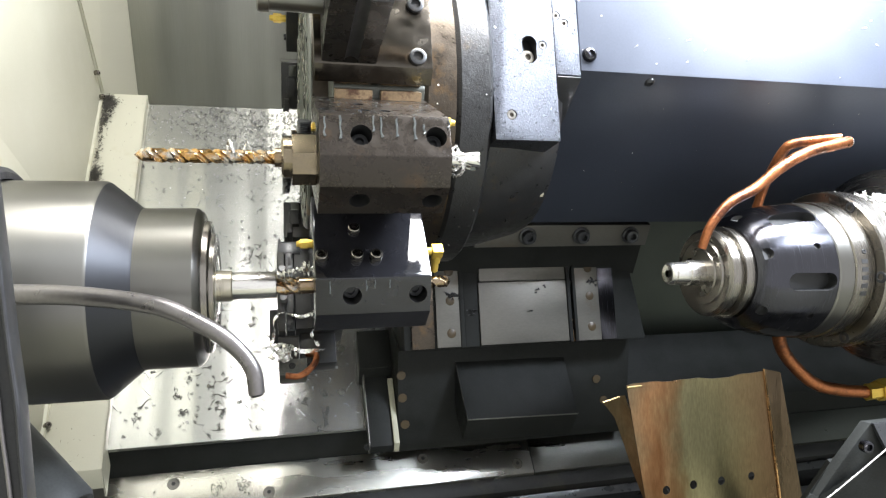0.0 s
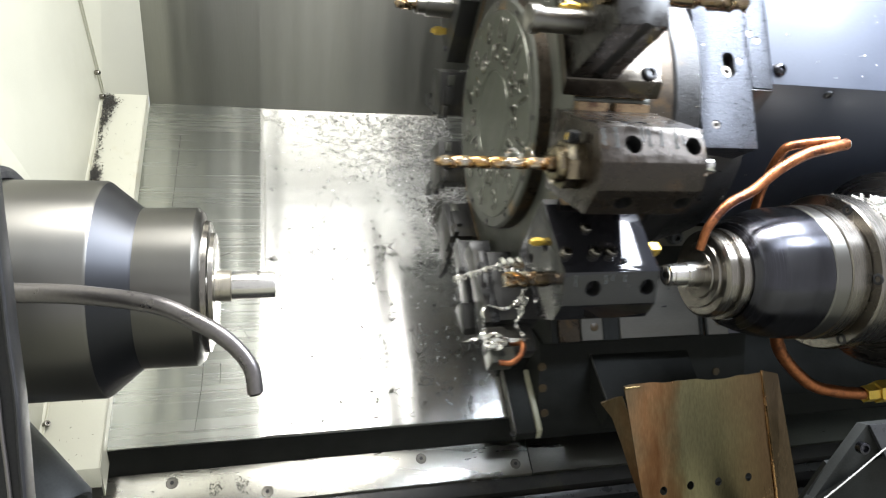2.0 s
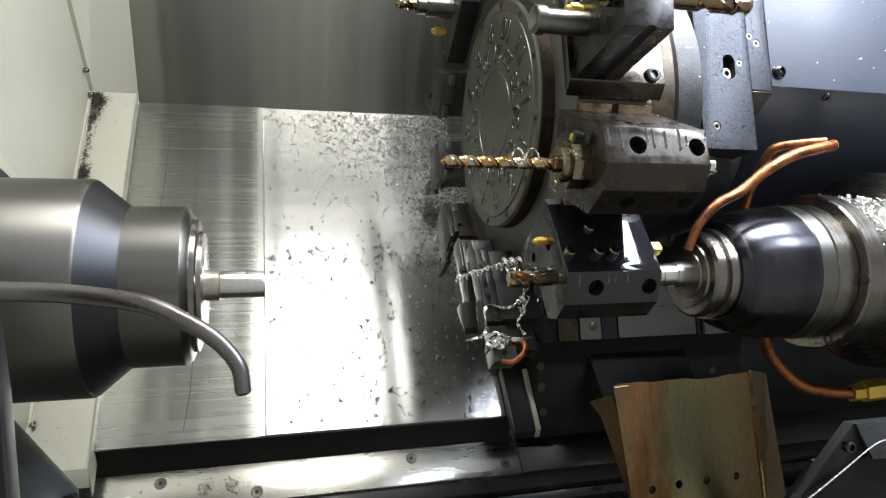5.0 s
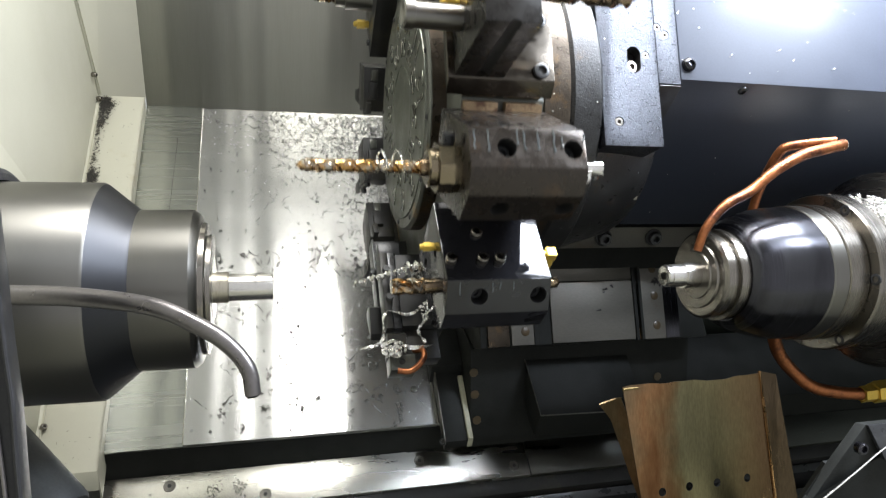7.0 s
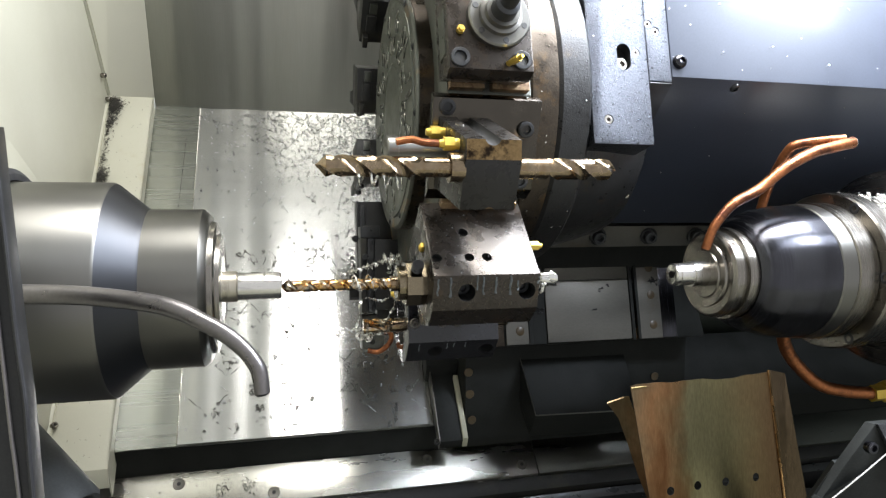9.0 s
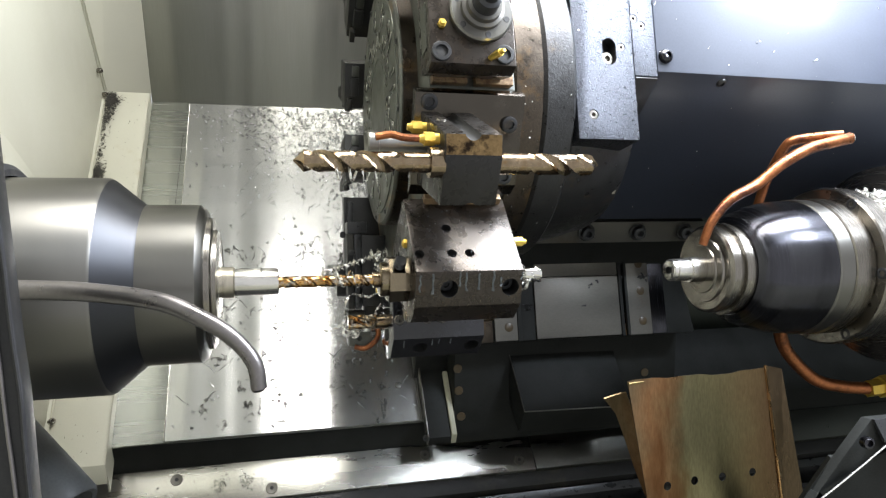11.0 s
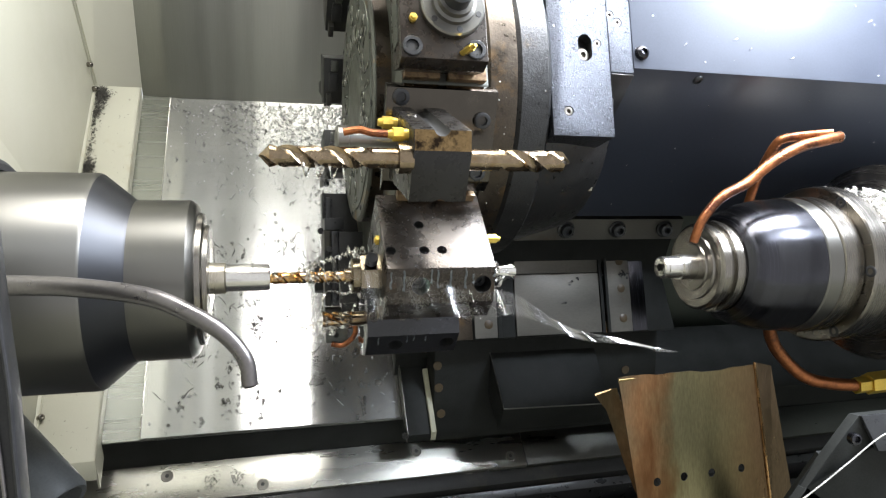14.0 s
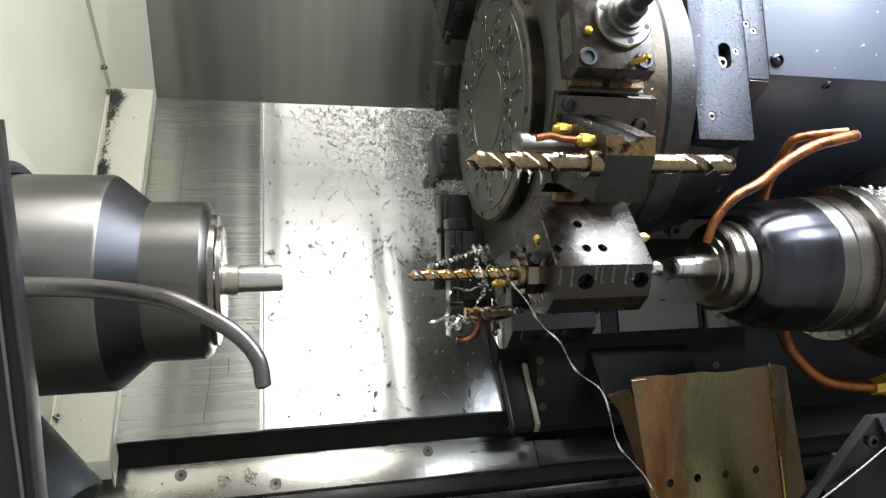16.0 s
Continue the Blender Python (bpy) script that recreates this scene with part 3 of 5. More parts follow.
bar_stock = tagged(bare("workpiece", (0, 0, AX)), "bright turned steel bar held in the main spindle", "workpiece")
part("collar", lathe([(-0.055, 0.0145), (-0.0385, 0.0145), (-0.0378, 0.0138)], 48), COLLAR, bar_stock, "matt pale collar")
pc = part("turned_end", lathe([(-0.038, 0.0122), (-0.0375, 0.0127), (0.0005, 0.0127), (0.0020, 0.0118), (0.0020, 0.0065), (-0.02, 0.006), (-0.02, 0)], 48), TURNED, bar_stock)
part("flat", box(-0.0145, -0.0125, -0.0045, 0.0045, 0.0118, 0.0130, 0), CHUCKDARK, bar_stock, "dark cross mark")
# black tapered ring between the wall and the barrel
seal = part("spindle_seal", lathe([(-0.305, 0.118), (-0.222, 0.108), (-0.218, 0.1035), (-0.218, 0.098), (-0.305, 0.098)], 72), RUBBER, m=pose(0, 0, AX))
tagged(seal, "black ring round the main spindle", "seal")

# coolant nozzle
noz = tagged(bare("coolant_nozzle"), "grey bent coolant pipe in front of the main spindle", "nozzle")
part("pipe", tube([(-0.33, -0.088, 1.098), (-0.26, -0.092, 1.107), (-0.2071, -0.0973, 1.113), (-0.1803, -0.1074, 1.1158), (-0.1311, -0.1215, 1.1213), (-0.0805, -0.1367, 1.1214), (-0.05, -0.1502, 1.1137), (-0.0297, -0.1615, 1.1045), (-0.0159, -0.1731, 1.0911), (-0.0127, -0.1826, 1.0757)],
                  lambda u: 0.0082 - 0.0026 * min(1.0, u * 1.2), 22), NOZZLE, noz)
part("tip_opening", lathe([(0, 0.0042), (0.0006, 0.0042), (0.0006, 0)], 20), HOLE, noz, m=along((-0.0127, -0.1828, 1.0753), (0.002, -0.004, -0.0085)))

# ---------- second spindle ----------
sub = tagged(bare("second_spindle", (0, 0, AX)), "polished steel collet chuck on the second spindle with oval slots", "spindle")
part("face_plate", lathe([(0.4650, 0.012), (0.4650, 0.026), (0.4665, 0.027), (0.4665, 0.036), (0.4690, 0.037), (0.4690, 0.0455), (0.4705, 0.0475)], 80, True), CHUCK, sub)
part("front_ring", lathe([(0.4704, 0.0476), (0.4720, 0.0494), (0.4790, 0.0494), (0.4800, 0.0478), (0.4850, 0.0478), (0.4860, 0.0520), (0.4930, 0.0520), (0.4940, 0.0505), (0.4990, 0.0505)], 80, True), CHUCK, sub)
sleeve = part("sleeve", lathe([(0.4985, 0.0530), (0.5010, 0.0560), (0.5060, 0.0625), (0.5180, 0.0672), (0.5350, 0.0725), (0.5500, 0.0755), (0.5620, 0.0768), (0.5800, 0.0772), (0.5800, 0.05), (0.4985, 0.05)], 96), ROLLED, sub)


def capsule(x0, x1, w, deg, r0=0.060, r1=0.09):
    out = []
    n = 8
    out += [(x1 - w + w * math.cos(a), w * math.sin(a)) for a in [math.pi * (-0.5 + i / n) for i in range(n + 1)]]
    out += [(x0 + w + w * math.cos(a), w * math.sin(a)) for a in [math.pi * (0.5 + i / n) for i in range(n + 1)]]
    bm = hexa([(x, r0, s) for x, s in out], [(x, r1, s) for x, s in out])
    return moved(bm, Matrix.Rotation(radians(deg), 4, "X"))


cuts = []
for k in range(6):
    cuts.append(capsule(0.524, 0.578, 0.0095, 158 + 60 * k, 0.066))
    cuts.append(moved(lathe([(0.069, 0.0062), (0.10, 0.0062)], 18), Matrix.Translation((0.5062, 0, 0)) @ Matrix.Rotation(radians(131 + 60 * k), 4, "X") @ Matrix.Rotation(radians(90), 4, "Z") @ Matrix.Translation((-0.01, 0, 0))))
    cuts.append(moved(lathe([(0.073, 0.0040), (0.10, 0.0040)], 14), Matrix.Translation((0.5582, 0, 0)) @ Matrix.Rotation(radians(129 + 60 * k), 4, "X") @ Matrix.Rotation(radians(90), 4, "Z")))
carve(sleeve, cuts)
part("dark_band", lathe([(0.5802, 0.0774), (0.5815, 0.0786), (0.5990, 0.0786), (0.6000, 0.0778)], 96, True), CHUCKDARK, sub, "dark band")
part("label_ring", lathe([(0.6002, 0.0780), (0.6012, 0.0798), (0.6250, 0.0798), (0.6260, 0.0790)], 96, True), CHUCK, sub, "pale ring with a printed mark")
for k in range(5):
    bm = box(0.6075, 0.6155, -0.0024, 0.0024, 0.0798, 0.0801, 0)
    part("printed_bar", moved(bm, Matrix.Rotation(radians(90 - 14 - 6.3 * k + 16 - 90 + 76), 4, "X")), INK, sub)
for k in range(3):
    part("set_screw", lathe([(0, 0.0030), (0.0010, 0.0026), (0.0010, 0.0012), (0.0002, 0.001), (0.0002, 0)], 14), BLACK, sub,
         m=Matrix.Rotation(radians(135 + 120 * k), 4, "X") @ along((0.613, 0.0795, 0), (0, 1, 0)))
work2 = tagged(bare("second_workpiece", (0, 0, AX)), "bright stepped steel part gripped in the second spindle", "workpiece")
part("stepped_end", lathe([(0.4250, 0.0), (0.4250, 0.005), (0.4240, 0.0105), (0.4255, 0.0122), (0.4290, 0.0122), (0.4293, 0.0113), (0.4305, 0.0113), (0.4308, 0.0124), (0.4470, 0.0126), (0.4472, 0.0142), (0.4680, 0.0146), (0.4700, 0.0146)], 56), TURNED, work2)
part("centre_hole", lathe([(0.4238, 0.0), (0.4238, 0.0040)], 24), HOLE, work2)

flg = tagged(bare("spindle_flange", (0, 0, AX)), "grey steel spindle flange and housing heaped with chips", "flange")
part("flange_disc", lathe([(0.6265, 0.075), (0.6265, 0.0905), (0.6285, 0.0925), (0.6500, 0.0925), (0.6520, 0.0905), (0.70, 0.088)], 96, True), CHUCK, flg)
part("housing", lathe([(0.652, 0.086), (0.70, 0.086), (0.72, 0.12), (1.3, 0.12)], 72, True), CHUCK, flg)
for k in range(6):
    a = radians(95 + 60 * k)
    part("flange_screw", lathe([(0, 0.0066), (0.0012, 0.0064), (0.0016, 0.0052), (0.0016, 0.0034), (-0.002, 0.0032), (-0.002, 0)], 18), BLACK, flg, m=along((0.6272, 0.0852 * math.cos(a), 0.0852 * math.sin(a)), (-1, 0, 0)))
rn = random.Random(7)
heap = []
for k in range(260):
    a = radians(rn.gauss(100, 17))
    x = 0.652 + abs(rn.gauss(0, 0.05))
    p = Vector((x, 0.087 * math.cos(a), 0.087 * math.sin(a) + 0.006 * rn.random()))
    heap.append(ribbon(coil(p, (rn.uniform(-1, 1), rn.uniform(-1, 1), rn.uniform(-0.3, 0.6)), rn.uniform(0.0012, 0.003), 0.002, rn.uniform(0.7, 1.6), rn, 6), 0.0014, 0.4, 1))
hp = part("swarf_heap", joined(*heap), SWARF, flg, "heap of small steel chips", smooth=0)
hp["kind"] = "stuff"

# copper pipes on the second spindle
cp = tagged(bare("copper_pipe"), "bent copper coolant pipe with a bright cut end above the chuck", "pipe", group="copper pipes")
part("pipe", tube([(0.4405, -0.02, 1.0935), (0.4451, -0.016, 1.1153), (0.4575, -0.01, 1.131), (0.4723, -0.005, 1.1419), (0.5022, 0.003, 1.1531), (0.5327, 0.012, 1.1735), (0.5664, 0.02, 1.1879), (0.5973, 0.025, 1.1944), (0.6272, 0.03, 1.1988)],
                  lambda u: 0.0050 + 0.0020 * min(1.0, u * 1.5), 16, flat=0.9), COPPER, cp)
part("cut_end", lathe([(0, 0.0069), (0.0015, 0.0064), (0.0022, 0.003), (0.001, 0)], 16), SWARF, cp, "bright cut end", m=along((0.6270, 0.030, 1.1988), (0.7, 0.1, 0.10)))
cp2 = tagged(bare("copper_pipe"), "thinner copper pipe rising behind the chuck", "pipe", group="copper pipes")
part("pipe", tube([(0.5813, 0.075, 1.0675), (0.5804, 0.075, 1.0924), (0.5793, 0.075, 1.1177), (0.5753, 0.068, 1.148), (0.5744, 0.06, 1.1766), (0.5795, 0.055, 1.1862), (0.6017, 0.045, 1.1946), (0.6211, 0.035, 1.2008)], 0.0056, 14), COPPER, cp2)
cp3 = tagged(bare("copper_pipe"), "curved copper pipe below the chuck with a yellow brass union", "pipe", group="copper pipes")
part("pipe", tube([(0.664, 0.053, 0.945), (0.668, 0.050, 0.9160), (0.688, 0.040, 0.883), (0.729, 0.020, 0.8512), (0.77, 0.008, 0.8440), (0.814, 0.0, 0.8437)], 0.0088, 16), COPPER, cp3)
part("union_nut", bevelled(lathe([(0, 0.012), (0.024, 0.012)], 6), 0.001), BRASS, cp3, "yellow brass union nut", m=along((0.806, 0.0, 0.8435), (1, 0, 0.06)))
part("union_sleeve", lathe([(0, 0.015), (0.002, 0.016), (0.04, 0.016), (0.04, 0)], 6), BRASS, cp3, m=along((0.826, 0.0, 0.8455), (1, 0, 0.06)))

# sheet metal guard below the second spindle
grd = tagged(bare("sheet_guard"), "bent brown-stained sheet steel guard with a row of holes", "guard")
TLg, TRg, BLg, BRg = Vector((0.3627, -0.0708, 0.952)), Vector((0.5490, -0.0544, 0.9500)), Vector((0.3870, -0.155, 0.812)), Vector((0.5686, -0.1515, 0.7870))
n_guard = (TRg - TLg).cross(BLg - TLg).normalized()
if n_guard.y > 0:
    n_guard = -n_guard
bm = bmesh.new()
cols, rws = 24, 10
rows_g = []
for sgn in (0, 1):
    gridv = []
    for j in range(rws + 1):
        line = []
        for i in range(cols + 1):
            u, v = i / cols, j / rws
            top = TLg.lerp(TRg, u)
            low = BLg.lerp(BRg, u)
            p = top.lerp(low, v)
            wav = 0.0030 * math.sin(u * 4.6 + 1.0) + 0.0009 * math.sin(u * 17) + 0.0004 * math.sin(u * 41)
            p += (TLg - BLg).normalized() * wav * (1 - v) ** 3
            p += n_guard * (0.003 * math.sin(u * math.pi) * (1 - 0.6 * v) + 0.0012 * sgn)
            line.append(bm.verts.new(p))
        gridv.append(line)
    rows_g.append(gridv)
for sgn, gridv in enumerate(rows_g):
    for j in range(rws):
        for i in range(cols):
            bm.faces.new((gridv[j][i], gridv[j][i + 1], gridv[j + 1][i + 1], gridv[j + 1][i]))
f0, f1 = rows_g
for j in (0, rws):
    for i in range(cols):
        bm.faces.new((f0[j][i], f0[j][i + 1], f1[j][i + 1], f1[j][i]))
for i in (0, cols):
    for j in range(rws):
        bm.faces.new((f0[j][i], f0[j + 1][i], f1[j + 1][i], f1[j][i]))
pan = part("panel", rounded(bm), SHEET, grd)
holes = []
for p in ((0.4068, -0.1255, 0.8525), (0.4422, -0.1239, 0.8534), (0.4799, -0.1194, 0.85), (0.5232, -0.1161, 0.8475)):
    holes.append(moved(lathe([(-0.012, 0.0047), (0.012, 0.0047)], 18), along(p, n_guard)))
carve(pan, holes)
fin = [(0.3645, -0.0815, 0.9345), (0.3667, -0.0683, 0.9369), (0.3624, -0.065, 0.9336), (0.3448, -0.0641, 0.9265), (0.3578, -0.073, 0.9122), (0.3665, -0.0905, 0.8891), (0.3739, -0.1079, 0.8664), (0.3827, -0.1238, 0.8455), (0.3886, -0.1339, 0.8343), (0.3901, -0.1412, 0.834), (0.3826, -0.1302, 0.8529), (0.3746, -0.102, 0.8997), (0.3692, -0.0848, 0.9284)]
part("side_flange", hexa(fin, [(x + 0.0003, y + 0.0016, z + 0.0006) for x, y, z in fin]), SHEET, grd)
part("fold", tube([tuple(TRg + n_guard * 0.0015), tuple(TRg.lerp(BRg, 0.5) + n_guard * 0.002), tuple(BRg + n_guard * 0.0015)], 0.0017, 8, 4), FOLD, grd, "copper-bright folded seam")
TR2, BR2 = Vector((0.5755, -0.0545, 0.9428)), Vector((0.6046, -0.1493, 0.785))
part("outer_strip", hexa([tuple(TRg), tuple(TR2), tuple(BR2), tuple(BRg)], [tuple(p + n_guard * 0.0012) for p in (TRg, TR2, BR2, BRg)]), SHEETEDGE, grd, "rust-brown outer strip")
part("top_hem", tube([tuple(TLg + n_guard * 0.001), tuple(TLg + (TRg - TLg) * 0.10 + n_guard * 0.001)], 0.0016, 8, 2), HEM, grd)
part("support_arm", box(0.45, 0.50, -0.11, -0.075, 0.60, 0.80, 0.002), BLACKDULL, grd)

# bracket at the front
brk = tagged(bare("wire_bracket"), "black steel bracket with a socket screw and a bent wire", "bracket")
part("plate", hexa([(0.5187, -0.205, 0.9619), (0.5451, -0.1934, 0.9971), (0.62, -0.205, 1.010), (0.62, -0.27, 0.86), (0.4974, -0.2162, 0.930), (0.45, -0.235, 0.84)],
                   [(0.5187, -0.195, 0.9559), (0.5451, -0.1834, 0.9911), (0.62, -0.195, 1.004), (0.62, -0.26, 0.854), (0.4974, -0.2062, 0.924), (0.45, -0.225, 0.834)], 0.001), OILY, brk)
part("leg", hexa([(0.52, -0.20, 0.95), (0.56, -0.20, 0.95), (0.56, -0.16, 0.50), (0.52, -0.16, 0.50)], [(0.52, -0.19, 0.95), (0.56, -0.19, 0.95), (0.56, -0.15, 0.50), (0.52, -0.15, 0.50)]), OILY, brk)
part("lug", hexa([(0.5451, -0.1960, 0.9990), (0.62, -0.2075, 1.012), (0.62, -0.232, 0.985), (0.556, -0.219, 0.975)], [(0.5451, -0.1930, 0.9970), (0.62, -0.2045, 1.010), (0.62, -0.229, 0.983), (0.556, -0.216, 0.973)], 0.0006), BLACK, brk, "worn black lug")
cap_screw(brk, (0.5363, -0.2065, 0.9810), (-0.1, -0.85, 0.47), 0.0058, 0.0035, ROLLED, "socket_screw")
part("wire", tube([(0.585, -0.215, 1.008), (0.565, -0.219, 1.002), (0.5465, -0.2189, 0.9946), (0.51, -0.229, 0.978), (0.4727, -0.2391, 0.9607), (0.42, -0.25, 0.93)], 0.0008, 8), SWARF, brk)

# door edge close to the camera and the round spout below it
dr = tagged(bare("door_edge"), "dark worn door edge with a rubber lip", "door edge")
post_edge = [(-0.1445, -0.1727, 1.26), (-0.1414, -0.1901, 1.2293), (-0.1369, -0.2136, 1.188), (-0.1339, -0.2298, 1.1594), (-0.1304, -0.2454, 1.1319), (-0.1270, -0.2714, 1.0861), (-0.1113, -0.36, 0.93)]
post_face = post_edge + [(-0.21, -0.36, 0.93), (-0.21, -0.1727, 1.26)]
part("post", hexa(post_face, [(x, y + 0.0145, z - 0.005) for x, y, z in post_face], 0.0008), BLACKDULL, dr)
part("rubber_lip", tube([(x, y - 0.0012, z) for x, y, z in post_edge], 0.0013, 8, 4), RUBBER, dr)
part("edge_trim", tube([(-0.1480, -0.185, 1.241), (-0.1438, -0.2165, 1.1862), (-0.1398, -0.2385, 1.1475), (-0.1368, -0.2547, 1.119), (-0.1334, -0.2710, 1.0903), (-0.120, -0.345, 0.958)], 0.0011, 8, 4), NOZZLE, dr, "rubbed grey edge trim")
part("post_foot", box(-0.21, -0.125, -0.40, -0.345, 0.30, 0.935, 0.002), BLACKDULL, dr)
spt = tagged(bare("round_spout"), "dark grey round spout beside the main spindle", "spout")
part("barrel", lathe([(-0.16, 0.036), (-0.02, 0.033), (-0.004, 0.0325), (0.0, 0.030), (-0.001, 0.026), (-0.012, 0.024), (-0.012, 0)], 40), SPOUT, spt, m=along((-0.186, -0.092, 0.866), (0.55, -0.5, -0.30)))

# ---------- sliding covers ----------


def leaf(x0, x1, up, thick, wall_y, label):
    ob = part("sliding_cover", grained(
        hexa([(x0, wall_y, slope(wall_y, up)), (x1, wall_y, slope(wall_y, up)), (x1, 0.184, slope(0.184, up)), (x0, 0.184, slope(0.184, up))],
             [(x0, wall_y, slope(wall_y, up - thick)), (x1, wall_y, slope(wall_y, up - thick)), (x1, 0.184, slope(0.184, up - thick)), (x0, 0.184, slope(0.184, up - thick))])), STAINLESS)
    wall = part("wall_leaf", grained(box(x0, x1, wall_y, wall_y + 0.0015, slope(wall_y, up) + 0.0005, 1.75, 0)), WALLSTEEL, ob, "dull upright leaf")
    return tagged(ob, label, "way cover", group="telescopic way covers")


def leaf_edge(ob, x, up):
    part("rolled_edge", tube([(x, 0.765, slope(0.765, up)), (x, 0.5, slope(0.5, up)), (x, 0.185, slope(0.185, up))], 0.0013, 8, 2), BRIGHT, ob, "bright rolled edge")


mid_leaf = leaf(-0.0155, 0.36, -0.0012, 0.0010, 0.7685, "brushed stainless telescopic cover leaf sliding under the next one")
main_leaf = leaf(-0.0060, 0.372, 0.0, 0.0010, 0.7655, "brushed stainless telescopic cover leaf strewn with steel chips")
leaf_edge(main_leaf, -0.0058, -0.0008)
for x, y in ((0.335, 0.186 + 0.05), (0.338, 0.45), (0.34, 0.30), (0.345, 0.62)):
    part("cover_screw", lathe([(0, 0.0055), (0.0015, 0.005), (0.002, 0.0025), (0.001, 0.002), (0.001, 0)], 16), CHUCKDARK, main_leaf, m=along((x, y, slope(y)), (0, -S28, C28)))

# chips strewn on the main leaf, the ledge and the strip
rc = random.Random(11)


def chip(p, size, rnd, flatten=(0, -S28, C28)):
    d = Vector((rnd.uniform(-1, 1), rnd.uniform(-1, 1), 0))
    d.z = d.y * S28 / C28
    if rnd.random() < 0.55:
        pts = coil(Vector(p) + Vector(flatten) * size * 0.35, d, size * 0.33, size * 0.55, rnd.uniform(0.6, 2.2), rnd, 6)
        return ribbon(pts, size * 0.20, 0.5, 1)
    bend = Vector((rnd.uniform(-1, 1), rnd.uniform(-1, 1), 0)) * size * 0.5
    bend.z = bend.y * S28 / C28 + size * 0.1
    pts = [Vector(p), Vector(p) + d * size * 1.0 + bend, Vector(p) + d * size * 2.0]
    return ribbon(pts, size * 0.12, 0.3, 3)


bits = []
for k in range(4300):
    u = rc.random()
    if u < 0.50:      # along the top, thick towards the turret
        x = 0.372 - abs(rc.gauss(0, 0.15))
        y = 0.760 - abs(rc.gauss(0, 0.055)) * (0.45 + 2.3 * max(0.0, x) / 0.37)
    elif u < 0.88:    # drift by the turret
        x = 0.372 - abs(rc.gauss(0, 0.055))
        y = rc.uniform(0.42, 0.76)
    else:             # thin scatter
        x, y = rc.uniform(0.0, 0.36), rc.uniform(0.19, 0.70)
    if not (-0.004 < x < 0.37 and 0.187 < y < 0.762):
        continue
    bits.append(chip((x, y, slope(y, 0.0004)), rc.uniform(0.0020, 0.0058), rc))
for k in range(1300):  # pile pushed up against the turret
    x, y = 0.372 - abs(rc.gauss(0, 0.034)), rc.gauss(0.55, 0.06)
    if 0.2 < y < 0.75:
        bits.append(chip((x, y, slope(y, 0.0004 + 0.006 * rc.random())), rc.uniform(0.002, 0.005), rc))
chips_main = part("steel_chips", joined(*bits), SWARFDARK, smooth=0)
tagged(chips_main, "small curled steel chips strewn over the slanted cover", "chips", kind="stuff")
bits = []
for k in range(130):  # small tangles
    x, y = rc.uniform(0.0, 0.33), rc.uniform(0.19, 0.47)
    for j in range(rc.randint(2, 5)):
        xx, yy = x + rc.gauss(0, 0.004), min(0.75, max(0.187, y + rc.gauss(0, 0.006)))
        bits.append(chip((xx, yy, slope(yy, 0.0006)), rc.uniform(0.0040, 0.0080), rc))
bits_pile = []
for k in range(620):  # dense heap beside the turret disc
    x, y = rc.gauss(0.308, 0.012), rc.gauss(0.53, 0.019)
    h = 0.010 * max(0.0, 1 - ((x - 0.308) / 0.03) ** 2 - ((y - 0.53) / 0.05) ** 2)
    bits_pile.append(chip((x, y, slope(y, 0.0006 + h * rc.random())), rc.uniform(0.0022, 0.0046), rc))
chips_heap = part("steel_chips", joined(*bits_pile), PILE, smooth=0)
tagged(chips_heap, "dense dark heap of oily steel chips beside the turret", "chips", kind="stuff")
chips_tangle = part("steel_chips", joined(*bits), TANGLE, smooth=0)
tagged(chips_tangle, "dark curled tangles of steel swarf on the slanted cover", "chips", kind="stuff")
bits = []
for k in range(900):
    u = rc.random()
    if u < 0.50:      # heap in the corner
        y, spread = rc.gauss(0.738, 0.008), 0.009
    elif u < 0.66:
        y, spread = rc.gauss(0.708, 0.012), 0.007
    elif u < 0.74:
        y, spread = rc.uniform(0.61, 0.70), 0.003
    else:             # heap further down
        y, spread = rc.gauss(0.590, 0.009), 0.006
    y = min(y, 0.756)
    x = -0.2965 + abs(rc.gauss(0, spread))
    bits.append(chip((x, y, slope(y, 0.0168) + 0.008 * rc.random() * min(1.0, spread / 0.007)), rc.uniform(0.0026, 0.0050), rc))
for k in range(110):
    y = rc.uniform(0.16, 0.75)
    bits.append(chip((rc.uniform(-0.295, -0.232), y, slope(y, 0.0165)), rc.uniform(0.0008, 0.0017), rc))
chips_ledge = part("steel_chips", joined(*bits), PILE, smooth=0)
tagged(chips_ledge, "dark steel chips gathered in the corner of the ledge", "chips", kind="stuff")
bits = []
for k in range(130):
    x = rc.choice((rc.gauss(-0.085, 0.006), rc.gauss(-0.085, 0.006), rc.gauss(-0.045, 0.006), rc.gauss(-0.045, 0.006), rc.uniform(-0.2, 0.3)))
    y = min(0.183, max(0.137, rc.gauss(0.158, 0.006)))
    bits.append(chip((x, y, 0.5984 + (y - 0.1347) * 0.447), rc.uniform(0.0014, 0.0032), rc, (0, 0, 1)))
chips_strip = part("steel_chips", joined(*bits), PILE, smooth=0)
tagged(chips_strip, "small heaps of steel chips on the bed strip", "chips", kind="stuff")

# ---------- carriage ----------
C54, S54 = math.cos(radians(54)), math.sin(radians(54))


def face54(a, out=0.0):
    """(y, z) on the carriage's sloping face, a metres along it from its middle, raised by out."""
    return 0.07 + a * C54 - out * S54, 1.267 + a * S54 + out * C54


